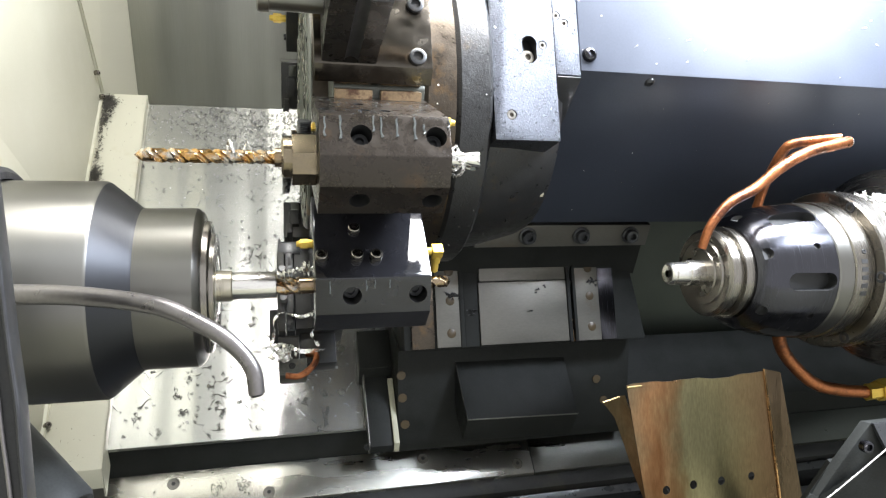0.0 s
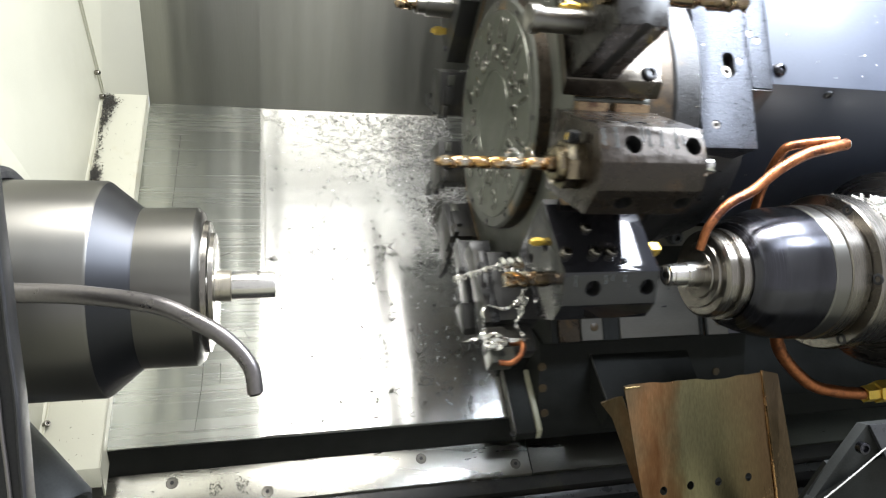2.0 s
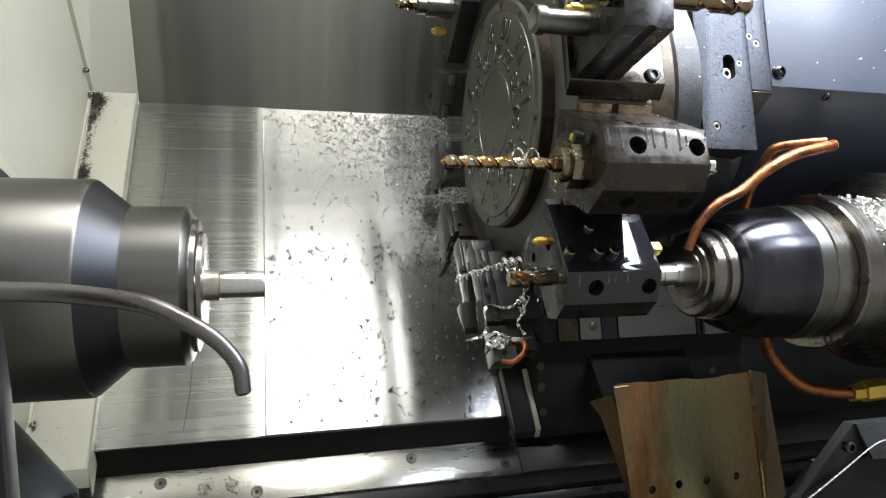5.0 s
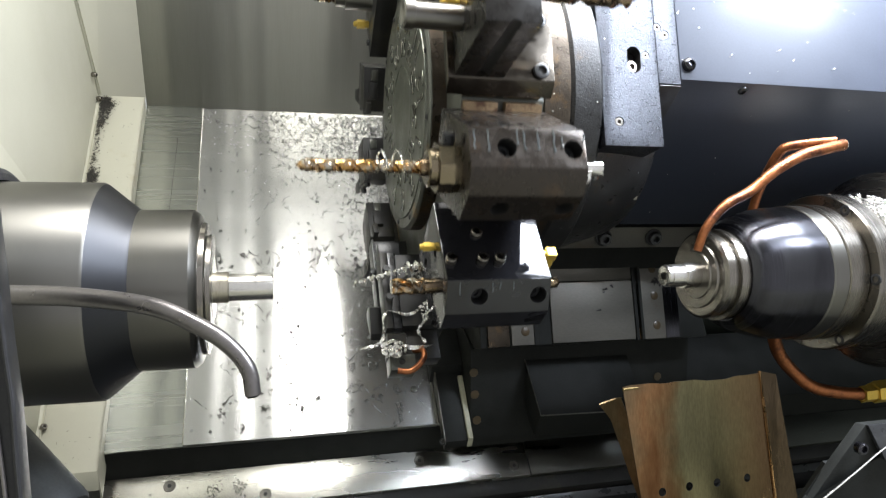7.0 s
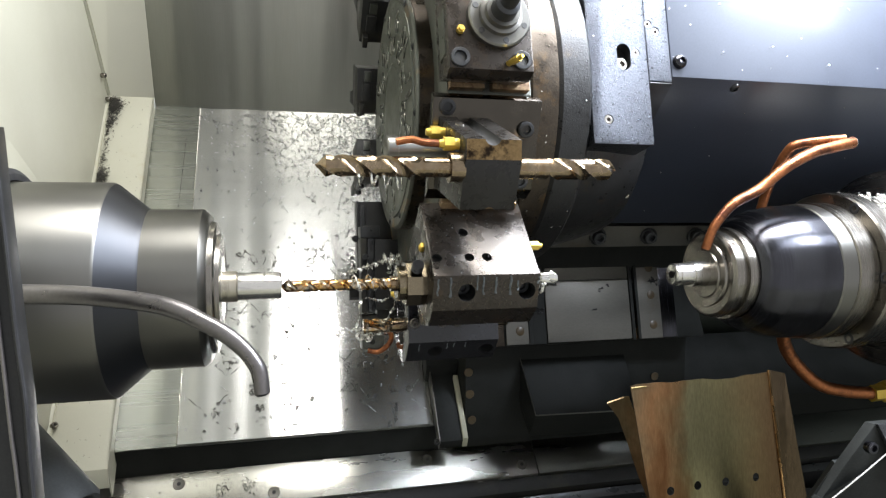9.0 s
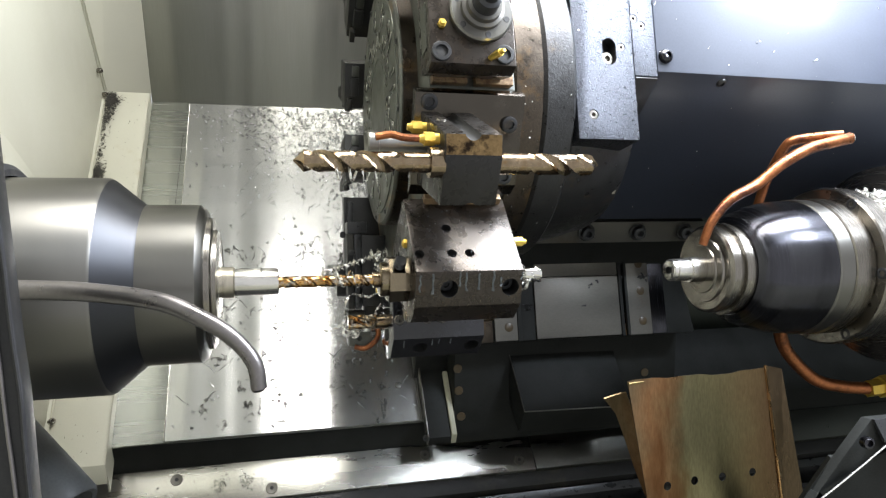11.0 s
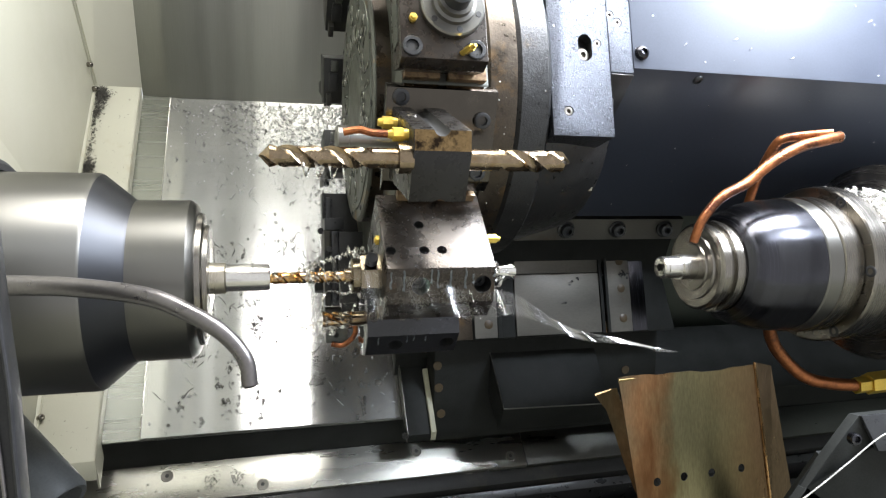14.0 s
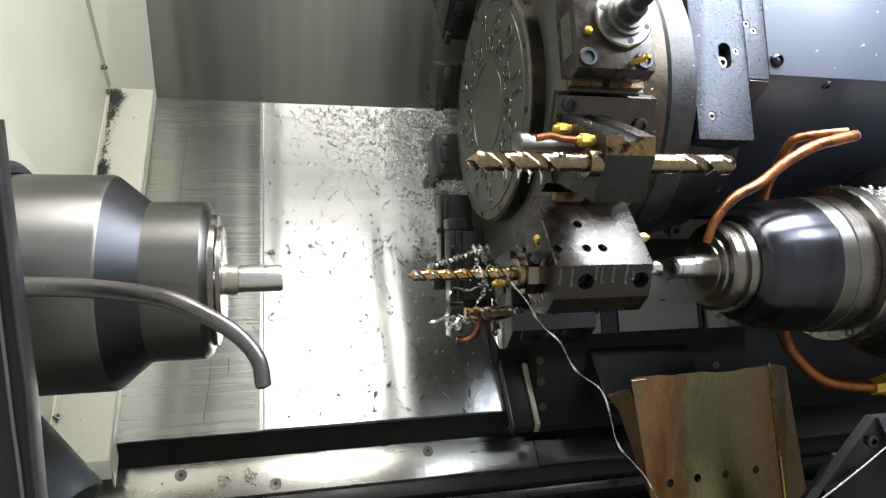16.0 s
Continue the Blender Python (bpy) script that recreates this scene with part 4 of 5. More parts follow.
car = tagged(bare("tool_carriage"), "dark turret carriage with a grey cast plate and blue-black cover", "carriage")
pl = part("cast_plate", joined(
    prism([face54(-0.090), face54(0.62), face54(0.62, -0.045), face54(-0.090, -0.045)], 0.4425, 0.5095, 0.0015),
    prism([face54(-0.022), face54(0.62), face54(0.62, -0.04), face54(-0.022, -0.04)], 0.5097, 0.5362, 0.001)), CAST, car, "rough grey cast iron plate")
cuts = []
N54 = (0, -S54, C54)
for x, a, r, depth_ in ((0.4825, 0.0085, 0.0078, 0.02), (0.4825, 0.0045, 0.0078, 0.02), (0.4825, 0.0, 0.0078, 0.02), (0.4825, -0.004, 0.0078, 0.02), (0.4601, -0.0647, 0.0052, 0.008), (0.4965, 0.0075, 0.0044, 0.01), (0.5131, 0.0396, 0.0044, 0.006), (0.5245 - 0.003, 0.0320, 0.0046, 0.006)):
    y, z = face54(a, 0.004)
    cuts.append(moved(lathe([(-depth_ - 0.004, r), (0.0, r)], 24), along((x, y, z), N54)))
carve(pl, cuts)
for x, a, r in ((0.4601, -0.0647, 0.0050), (0.4965, 0.0075, 0.0042), (0.5131, 0.0396, 0.0042), (0.5215, 0.0320, 0.0044), (0.4825, -0.0035, 0.0072)):
    y, z = face54(a, -0.0042 if r < 0.007 else -0.0085)
    part("plate_screw", lathe([(-0.002, r), (0.003, r), (0.004, r * 0.8), (0.004, r * 0.45), (0.001, r * 0.45), (0.001, 0)], 18), CHUCK, car, m=along((x, y, z), N54))
cov = part("cover", prism([face54(-0.0162), face54(0.6), (0.60, face54(0.6)[1]), (0.60, 1.03), (0.168, 1.03)], 0.5368, 1.75, 0.0012), DARKPAINT, car, "glossy blue-black sheet metal cover")
y, z = face54(0.0, 0.003)
part("button_screw", lathe([(-0.004, 0.0075), (0.0, 0.0075), (0.0025, 0.0060), (0.0038, 0.0034), (0.001, 0.003), (0.001, 0)], 22), ROLLED, car, m=along((0.5462, y, z), N54))
y, z = face54(-0.0162)
part("edge_screw", lathe([(-0.004, 0.0058), (0.0, 0.0058), (0.002, 0.0046), (0.0028, 0.0026), (0.001, 0.0022), (0.001, 0)], 20), BLACK, car, m=along((0.6187, y + 0.0045, z - 0.0090), (0, -0.9, -0.45)))
for x, z in ((0.512, 1.225), (0.5265, 1.16)):
    part("side_screw", lathe([(-0.004, 0.0058), (0.002, 0.0058), (0.003, 0.0045), (0.003, 0.0028), (0, 0.0026), (0, 0)], 18), BLACK, car, m=along((x, 0.078 + (1.235 - z) * 0.47, z), (0, -0.9, -0.3)))
part("cover_cheek", prism([face54(-0.024), (0.075, 1.20), (0.168, 1.03), (0.30, 1.03), (0.30, 1.30)], 0.511, 0.5364, 0.001), BLACK, car)
TY, TZ = 0.1995, 1.1625
part("turret_housing", moved(lathe([(0.4045, 0.10), (0.4045, 0.175), (0.409, 0.1786), (0.4370, 0.1786), (0.4405, 0.175), (0.4415, 0.163), (0.468, 0.161), (0.486, 0.156), (0.506, 0.151), (0.520, 0.147), (0.527, 0.143), (0.527, 0.10)], 96), Matrix.Translation((0, TY, TZ))), HOUSING, car, "dark round housing behind the turret")
# pale block put in for the brightness showing through a gap
part("white_tag", box(0.518, 0.522, 0.0590, 0.0620, 1.116, 1.121, 0.0005), COLLAR, car, "small pale block for the bright gap")
part("housing_ring", moved(lathe([(0.3735, 0.14), (0.3735, 0.175), (0.377, 0.1786), (0.4040, 0.1786), (0.4040, 0.14)], 96), Matrix.Translation((0, TY, TZ))), RING, car, "rust-stained dark ring")

# way blocks under the cover, on a face that slopes as the turret slide does
C53, S53 = math.cos(radians(53)), math.sin(radians(53))


def wface(a, up=0.0):
    """(y, z) on the saddle's sloping face, a metres along it, raised by up."""
    return 0.1909 + a * C53 - up * S53, 0.840 + a * S53 + up * C53


N53 = (0, -S53, C53)


def slab(x0, x1, a0, a1, up=0.0, thick=0.012, bevel=0.001):
    return prism([wface(a0, up), wface(a1, up), wface(a1, up - thick), wface(a0, up - thick)], x0, x1, bevel)


rail = part("clamp_rail", prism([(0.190, 1.0145), (0.190, 0.9813), (0.245, 0.9813), (0.245, 1.0145)], 0.4985, 0.758, 0.0012), GROUND, car, "grey ground clamp rail with three black bolts")
for x in (0.572, 0.652, 0.728):
    part("rail_bolt", joined(lathe([(0, 0.0125), (0.003, 0.0125), (0.0035, 0.0115)], 26), lathe([(0.0035, 0.0095), (0.010, 0.0095), (0.011, 0.0085), (0.011, 0.005), (0.005, 0.0045), (0.005, 0)], 20)), BLACK, car, m=along((x, 0.190, 0.9990), (0, -1, 0.1)))
part("rail_neck", box(0.46, 0.79, 0.2455, 0.34, 0.90, 1.032, 0), OILY, car)
saddle_a = [wface(-0.022, -0.005), wface(0.112, -0.005), (0.34, 0.930), (0.34, 0.79), wface(-0.022, -0.040)]
part("saddle", hexa([(0.415, *q) for q in saddle_a], [(0.801 - 0.023 * max(0.0, min(1.0, (q[1] - 0.82) / 0.1)), *q) for q in saddle_a], 0.002), OILY, car)
for x0, x1, a0, a1, dot in ((0.5285, 0.669, -0.0195, 0.0724, False), (0.5300, 0.668, 0.0736, 0.107, False), (0.684, 0.7228, -0.0208, 0.1035, True), (0.4625, 0.498, -0.020, 0.1005, True)):
    b0 = part("way_block", slab(x0, x1, a0, a1, 0.0015 if a0 > 0.05 else 0.0), GROUND, car, "pale ground steel way block")
    if dot:
        for a in (0.0, 0.047, 0.090):
            part("residue_spot", lathe([(0, 0.0068), (0.0004, 0.0062), (0.0004, 0)], 20), RESIN, b0, m=along(((x0 + x1) / 2 + 0.004, *wface(a, 0.0002)), N53))
part("way_block", slab(0.4255, 0.459, -0.021, 0.10), RING, car, "brown-stained way block")
part("way_band", slab(0.7235, 0.7495, -0.0205, 0.1028, -0.001), ROLLED, car, "blue-grey steel band")
for x0, x1, up in ((0.4985, 0.505, 0.001), (0.506, 0.5275, -0.003), (0.6695, 0.6750, 0.002), (0.6785, 0.6835, 0.003)):
    part("gib", slab(x0, x1, -0.021, 0.108, up), OILY, car)
# copper-toned streak put in for the orange glint beside the gib
part("amber_run", tube([(0.6772, *wface(-0.0205, -0.002)), (0.6769, *wface(-0.004, -0.002)), (0.6766, *wface(0.014, -0.002))], lambda u: 0.0026 * (1 - 0.65 * u), 8, 4, 0.4), FOLD, car, "short amber streak on the gib")
rb = random.Random(3)
for x, a, n_ in ((0.712, 0.0705, 16), (0.488, 0.055, 22), (0.6269, 0.0597, 3), (0.6075, 0.026, 1), (0.515, 0.030, 8), (0.672, 0.068, 6)):
    grime = []
    for k in range(n_):
        xx, aa = x + rb.gauss(0, 0.0045), a + rb.gauss(0, 0.003)
        grime.append(ribbon([(xx, *wface(aa, 0.0006)), (xx + rb.uniform(-0.003, 0.003), *wface(aa + rb.uniform(-0.002, 0.002), 0.0012)), (xx + rb.uniform(-0.006, 0.006), *wface(aa + rb.uniform(-0.003, 0.003), 0.0006))], 0.0022, 0.2, 3))
    part("oily_grime", joined(*grime), RUBBER, car, "clot of black oily chips", smooth=0)["kind"] = "stuff"
cb_top = [(0.5036, 0.212, 0.7700), (0.6835, 0.212, 0.7690), (0.6790, 0.1231, 0.7288), (0.5036, 0.1231, 0.7348)]
part("chip_box", hexa(cb_top, [(x, y + (0.004 if y < 0.2 else 0.05), z - 0.045) for x, y, z in cb_top], 0.0012), OILY, car, "black folded cover box")
for p, q in ((cb_top[2], cb_top[3]), (cb_top[3], cb_top[0])):
    d_ = Vector(q) - Vector(p)
    part("box_rim", lathe([(0, 0.001), (d_.length, 0.001)], 8), CHUCKDARK, car, "rubbed bright rim", m=along(p, d_))
part("lower_saddle", prism([(0.165, 0.664), (0.22, 0.79), (0.34, 0.79), (0.34, 0.64), (0.165, 0.64)], 0.4145, 0.80, 0.001), OILY, car)


def on_slope(x0, x1, y0, y1, up0, up1, bevel=0.0006):
    """A flat bar lying along the slanted cover, from up0 to up1 above it."""
    return hexa([(x0, y1, slope(y1, up1)), (x1, y1, slope(y1, up1)), (x1, y0, slope(y0, up1)), (x0, y0, slope(y0, up1))],
                [(x0, y1, slope(y1, up0)), (x1, y1, slope(y1, up0)), (x1, y0, slope(y0, up0)), (x0, y0, slope(y0, up0))], bevel)


part("wiper_bracket", on_slope(0.3690, 0.4055, 0.147, 0.243, 0.004, 0.0150), OILY, car, "black wiper bracket")
part("wiper_flange", on_slope(0.3674, 0.3694, 0.1455, 0.243, 0.004, 0.0200), GROUND, car, "pale flange of the wiper")
part("wiper_edge", on_slope(0.4050, 0.4130, 0.146, 0.236, 0.004, 0.0195), NYLON, car, "pale wiper edge")
part("bracket_head", on_slope(0.362, 0.4135, 0.2435, 0.30, 0.002, 0.030), OILY, car)
cap_screw(car, (0.3665, 0.150, slope(0.150, 0.012)), (-0.5, -0.7, 0.5), 0.005, 0.004)
for x, y, z in ((0.4188, 0.2050, 0.7565), (0.4210, 0.1910, 0.7246), (0.4250, 0.1745, 0.6868), (0.742, 0.194, 0.732), (0.756, 0.180, 0.699)):
    part("residue_spot", lathe([(0, 0.007), (0.0005, 0.0065), (0.0005, 0)], 18), RESIN, car, m=along((x, y - 0.0008, z), (0, -0.916, 0.40)))

# ---------- turret ----------
tur = tagged(bare("tool_turret", (0, TY, TZ)), "twelve-station tool turret with a numbered disc and clamped tool blocks", "turret")


def station(deg):
    return Matrix.Rotation(radians(deg), 4, "X")


def poly12(r, deg0=0):
    return [(r * math.cos(radians(deg0 + 30 * k)), r * math.sin(radians(deg0 + 30 * k))) for k in range(12)]


drum = part("drum", prism(poly12(0.2020, 202 + 15), 0.309, 0.397, 0.0015), DRUM, tur, "olive-grey twelve-sided drum")
part("disc", lathe([(0.3095, 0.10), (0.3095, 0.1475), (0.2925, 0.1475), (0.2900, 0.1450), (0.2900, 0.1335), (0.2910, 0.1330), (0.2910, 0.10)], 96), DRUM, tur, "round disc with a worn rim")
part("disc_rim", lathe([(0.2935, 0.1470), (0.2940, 0.1482), (0.3090, 0.1482), (0.3092, 0.1470)], 96, True), RING, tur, "rusty knurled rim")
part("number_plate", lathe([(0.2912, 0.1), (0.2912, 0.1328), (0.2890, 0.1322), (0.2890, 0.0600), (0.2903, 0.0595), (0.2903, 0.0575), (0.2892, 0.0570), (0.2892, 0.0)], 96), PLATE, tur, "satin steel plate with raised numerals")


def numeral(txt, deg, r, size):
    cu = bpy.data.curves.new("numeral", "FONT")
    cu.body, cu.size, cu.align_x, cu.align_y, cu.extrude = txt, size, "CENTER", "CENTER", 0.0004
    cu.bevel_depth, cu.bevel_resolution, cu.resolution_u = 0.0008, 1, 4
    tmp = new("numeral", cu)
    bpy.context.view_layer.update()
    me = bpy.data.meshes.new_from_object(tmp.evaluated_get(bpy.context.evaluated_depsgraph_get()))
    bpy.data.objects.remove(tmp)
    me.materials.clear()
    me.materials.append(ENGRAVE)
    ob = new("numeral", me)
    ob.parent = tur
    # text faces -x, its head towards the centre
    rad = Vector((0, math.cos(radians(deg)), math.sin(radians(deg))))
    up = -rad
    out_ = Vector((-1, 0, 0))
    right = up.cross(out_)
    m = Matrix((right, up, out_)).transposed().to_4x4()
    m.translation = Vector((0.2888, 0, 0)) + rad * r
    ob.matrix_basis = m


for k in range(12):
    numeral(str(k + 1), 178 + 30 * k, 0.112, 0.038)
    numeral(str(k + 13), 193 + 30 * k, 0.082, 0.030)
for k in range(12):
    a = radians(163 + 30 * k)
    part("plate_screw", lathe([(0.2895, 0.0035), (0.2885, 0.0035), (0.2885, 0.002), (0.2892, 0.0018), (0.2892, 0)], 14), BLACK, tur, m=Matrix.Translation((0, 0.1395 * math.cos(a), 0.1395 * math.sin(a))))

BLOCK = [(0.196, -0.042), (0.2910, -0.042), (0.3115, -0.013), (0.3115, 0.013), (0.2910, 0.042), (0.196, 0.042)]


def tool_block(deg, material, label, heel=0.042):
    b = part("tool_block", prism([(0.196, -heel)] + BLOCK[1:], 0.284, 0.392, 0.001), material, tur, label, station(deg))
    n1 = Vector((0, 0.029, -0.0205)).normalized()
    cuts = [moved(lathe([(-0.022, 0.0088), (0.01, 0.0088)], 26), along((x, 0.3012, -0.0275), n1)) for x in (0.3175, 0.3795)]
    cuts += [moved(lathe([(-0.022, 0.0088), (0.01, 0.0088)], 26), along((x, 0.3012, 0.0275), Vector((0, 0.029, 0.0205)))) for x in (0.3175, 0.3795)]
    cuts += [moved(lathe([(-0.006, 0.0050), (0.01, 0.0050)], 20), along((x, y, -0.042), (0, 0, -1))) for x, y in ((0.2905, 0.269), (0.3232, 0.269), (0.3411, 0.269), (0.3229, 0.2368))]
    cuts += [moved(lathe([(-0.004, 0.006), (0.01, 0.006)], 18), along((0.284, y, z), (-1, 0, 0))) for y, z in ((0.240, -0.022), (0.225, 0.018))]
    carve(b, cuts)
    for x in (0.3175, 0.3795):
        for s in (-1, 1):
            p = Vector((x, 0.3012, 0.0275 * s)) - Vector((0, 0.029, 0.0205 * s)).normalized() * 0.0195
            part("clamp_screw", lathe([(-0.002, 0.0078), (0.004, 0.0078), (0.005, 0.007), (0.005, 0.004), (0.001, 0.0038), (0.001, 0)], 20), BLACK, b, m=along(p, Vector((0, 0.029, 0.0205 * s))))
    return b


def set_screws(b, spots, h=0.003, material=BLACK):
    for x, y in spots:
        part("set_screw", lathe([(-0.004, 0.0058), (h - 0.001, 0.0058), (h, 0.0050), (h, 0.0034), (0.0, 0.0024), (0.0, 0)], 18), material, b, m=along((x, y, -0.042), (0, 0, -1)))


def fitting(b, p, d, length=0.016, r=0.0052):
    part("brass_fitting", joined(lathe([(-0.002, r * 0.8), (length * 0.4, r * 0.8)], 16), bevelled(lathe([(length * 0.35, r), (length, r)], 6), 0.0006), lathe([(length, r * 0.7), (length * 1.3, r * 0.5)], 14)), BRASS, b, "yellow brass fitting", m=along(p, d))


# first station: black block with an end mill wrapped in swarf
s1 = tool_block(202, WETBLACK, "black oxide tool block", 0.049)
set_screws(s1, ((0.2905, 0.269), (0.3232, 0.269), (0.3411, 0.269), (0.3229, 0.2368)), 0.0090, CHUCK)
part("mill_shank", lathe([(0.2715, 0.0082), (0.284, 0.0082)], 24), HSS, s1, m=Matrix.Translation((0, 0.2675, 0)))
part("end_mill", moved(end_mill_bit(0.034, 0.0090, 0.6), Matrix.Translation((0.238, 0.2675, 0))), TIN, s1, "bronze-coated end mill")
part("centre_drill", moved(drill_bit(0.030, 0.006, 0.8), Matrix.Translation((0.4225, 0.2675, 0)) @ Matrix.Rotation(math.pi, 4, "Z")), HSS, s1)
fitting(s1, (0.285, 0.232, -0.020), (-1, 0, 0), 0.012)
el = part("brass_elbow", joined(rod(0.390, 0.404, 0.0042), moved(box(0.400, 0.411, -0.0055, 0.0055, -0.0055, 0.0055, 0.001), Matrix.Identity(4)), moved(lathe([(0.005, 0.005), (0.013, 0.005), (0.014, 0.0038), (0.024, 0.0042), (0.024, 0)], 16), along((0.4055, 0, 0), (0, 0.25, 1)))), BRASS, s1, "yellow brass elbow", m=Matrix.Translation((0, 0.252, -0.030)))

# second station: brown block with a gold drill in a nut
s2 = tool_block(172, BROWN, "brown-stained tool block streaked with dried coolant")
part("gold_drill", moved(drill_bit(0.113, 0.0057, 3.3, 0.6, 0.42), Matrix.Translation((0.142, 0.2675, 0))), TIN, s2, "gold-coated twist drill")
part("drill_shank", lathe([(0.250, 0.0080), (0.262, 0.0080), (0.263, 0.0072)], 24), HSS, s2, m=Matrix.Translation((0, 0.2675, 0)))
part("hex_sleeve", bevelled(lathe([(0.2640, 0.0232), (0.2838, 0.0232)], 8), 0.0022), SLEEVE, s2, "steel hex sleeve", m=Matrix.Translation((0, 0.2675, 0)) @ Matrix.Rotation(radians(22), 4, "X"))
part("sleeve_collar", lathe([(0.2555, 0.0155), (0.2570, 0.0175), (0.2642, 0.0175)], 40), SLEEVE, s2, m=Matrix.Translation((0, 0.2675, 0)))
part("sleeve_screw", joined(*[lathe([(i * 0.0016, 0.0052), (i * 0.0016 + 0.0008, 0.0060), (i * 0.0016 + 0.0016, 0.0052)], 16) for i in range(7)]), BLACK, s2, "black threaded set screw", m=along((0.274, 0.2670, -0.0205), (0, 0.12, -1)))
part("rear_mill", moved(end_mill_bit(0.036, 0.0088, 0.5), Matrix.Translation((0.428, 0.2675, 0)) @ Matrix.Rotation(math.pi, 4, "Z")), BRIGHT, s2, "bright end mill")
fitting(s2, (0.391, 0.246, -0.030), (1, 0, 0), 0.014)
fitting(s2, (0.287, 0.238, -0.020), (-1, 0, 0), 0.005)
rd = random.Random(5)
N1 = Vector((0, 0.029, -0.0205)).normalized()
D1 = Vector((0, 0.0205, 0.029)).normalized()


def drip(b, x, start, ln, w):
    """A dried run of coolant down the upper chamfer, with a round bead at its end."""
    pts = [Vector((x + rd.gauss(0, 0.0004) * (q > 0), 0.2915, -0.0413)) + N1 * 0.0001 + D1 * (start + ln * q / 4) for q in range(5)]
    part("coolant_drip", tube(pts, lambda u: w * (1.05 + 0.15 * math.sin(9 * u + x * 900) + 0.55 * max(0.0, u - 0.8) / 0.2), 8, 4, 0.35), MILK, b, "dried milky coolant run")


for x, start, ln, w in ((0.2885, 0.002, 0.017, 0.0013), (0.3005, 0.001, 0.020, 0.0014), (0.3275, 0.0, 0.014, 0.0011), (0.3335, 0.001, 0.018, 0.0013), (0.3465, 0.002, 0.016, 0.0014), (0.3610, 0.0, 0.020, 0.0015), (0.3690, 0.006, 0.009, 0.0012), (0.3905, 0.002, 0.007, 0.0010)):
    drip(s2, x, start, ln, w)
for x, ln in ((0.297, 0.012), (0.330, 0.010), (0.338, 0.007), (0.352, 0.008)):
    drip(s1, x, 0.002, ln, 0.0009)

# third station: small block with drills on both sides and a boring sleeve
s3 = part("tool_block", prism([(0.2545, -0.034), (0.3437, -0.0324), (0.3485, -0.0168), (0.3430, 0.0255), (0.2650, 0.0300), (0.2545, 0.032)], 0.278, 0.3245, 0.001), OXIDE, tur, "small black tool block with a round groove", station(142))
groove = [moved(lathe([(-0.14, 0.0070), (0.09, 0.0070)], 24), along((0.3005, 0.30, -0.0352), (0, 0.9998, 0.015)))]
carve(s3, groove + [moved(lathe([(-0.10, 0.0065), (0.07, 0.0065)], 24), along((0.303, 0.30, 0.0312), (0, 0.999, -0.04)))])
wf = part("worn_face", prism([(0.3439, -0.0322), (0.3486, -0.0170), (0.3482, -0.0168), (0.3435, -0.0320)], 0.2788, 0.3237, 0), PITTED, s3, "bronze-coloured pitted face")
carve(wf, [moved(lathe([(-0.14, 0.0070), (0.09, 0.0070)], 24), along((0.3005, 0.30, -0.0352), (0, 0.9998, 0.015)))])
part("groove_screw", lathe([(0, 0.0048), (0.001, 0.0044), (0.001, 0.0026), (-0.001, 0.0024), (-0.001, 0)], 16), CHUCK, s3, m=along((0.288, 0.290, -0.0333), (0, 0, -1)))
bp = part("base_plate", prism([(0.2432, -0.0537), (0.2543, -0.051), (0.2543, 0.033), (0.2432, 0.0455)], 0.272, 0.3745, 0.001), BASE, s3, "bronze-stained steel base plate")
for x, z in ((0.361, 0.024), (0.361, -0.025), (0.2845, -0.043)):
    part("clamp_screw", lathe([(-0.002, 0.0075), (0.003, 0.0075), (0.0035, 0.0066), (0.0035, 0.0044), (0.0008, 0.0042), (0.0008, 0)], 20), BLACK, s3, m=along((x, 0.2543, z), (0, 1, 0)))
M3 = Matrix.Translation((0, 0.336, -0.0075))
part("front_drill", moved(drill_bit(0.083, 0.0080, 1.3, 0.5, 0.32), Matrix.Translation((0.1652, 0, 0))), HSS, s3, "long bronze twist drill", m=M3)
part("drill_shank", lathe([(0.2478, 0.0070), (0.2482, 0.0079), (0.268, 0.0079), (0.2683, 0.0120), (0.2795, 0.0120)], 28), HSS, s3, m=M3)
part("rear_drill", moved(drill_bit(0.063, 0.0086, 0.85, 0.5, 0.32), Matrix.Translation((0.4135, 0, 0)) @ Matrix.Rotation(math.pi, 4, "Z")), HSS, s3, "long bright twist drill", m=M3)
part("rear_shank", lathe([(0.323, 0.0086), (0.3508, 0.0086)], 28), HSS, s3, m=M3)
part("boring_sleeve", lathe([(0.2345, 0.0), (0.2275, 0.0075), (0.2267, 0.0120), (0.2280, 0.0132), (0.2360, 0.0132), (0.2365, 0.0112), (0.279, 0.0112)], 32), CHUCKDARK, s3, "steel boring sleeve", m=Matrix.Translation((0, 0.281, -0.008)))
fitting(s3, (0.2785, 0.325, -0.0240), (-1, 0, 0), 0.013, 0.0058)
fitting(s3, (0.2785, 0.277, -0.0240), (-1, 0, 0), 0.013, 0.0058)
part("copper_stub", tube([(0.262, 0.325, -0.024), (0.250, 0.3245, -0.0245), (0.240, 0.322, -0.026), (0.228, 0.322, -0.024)], 0.0030, 10), COPPER, s3, "copper stub pipe")

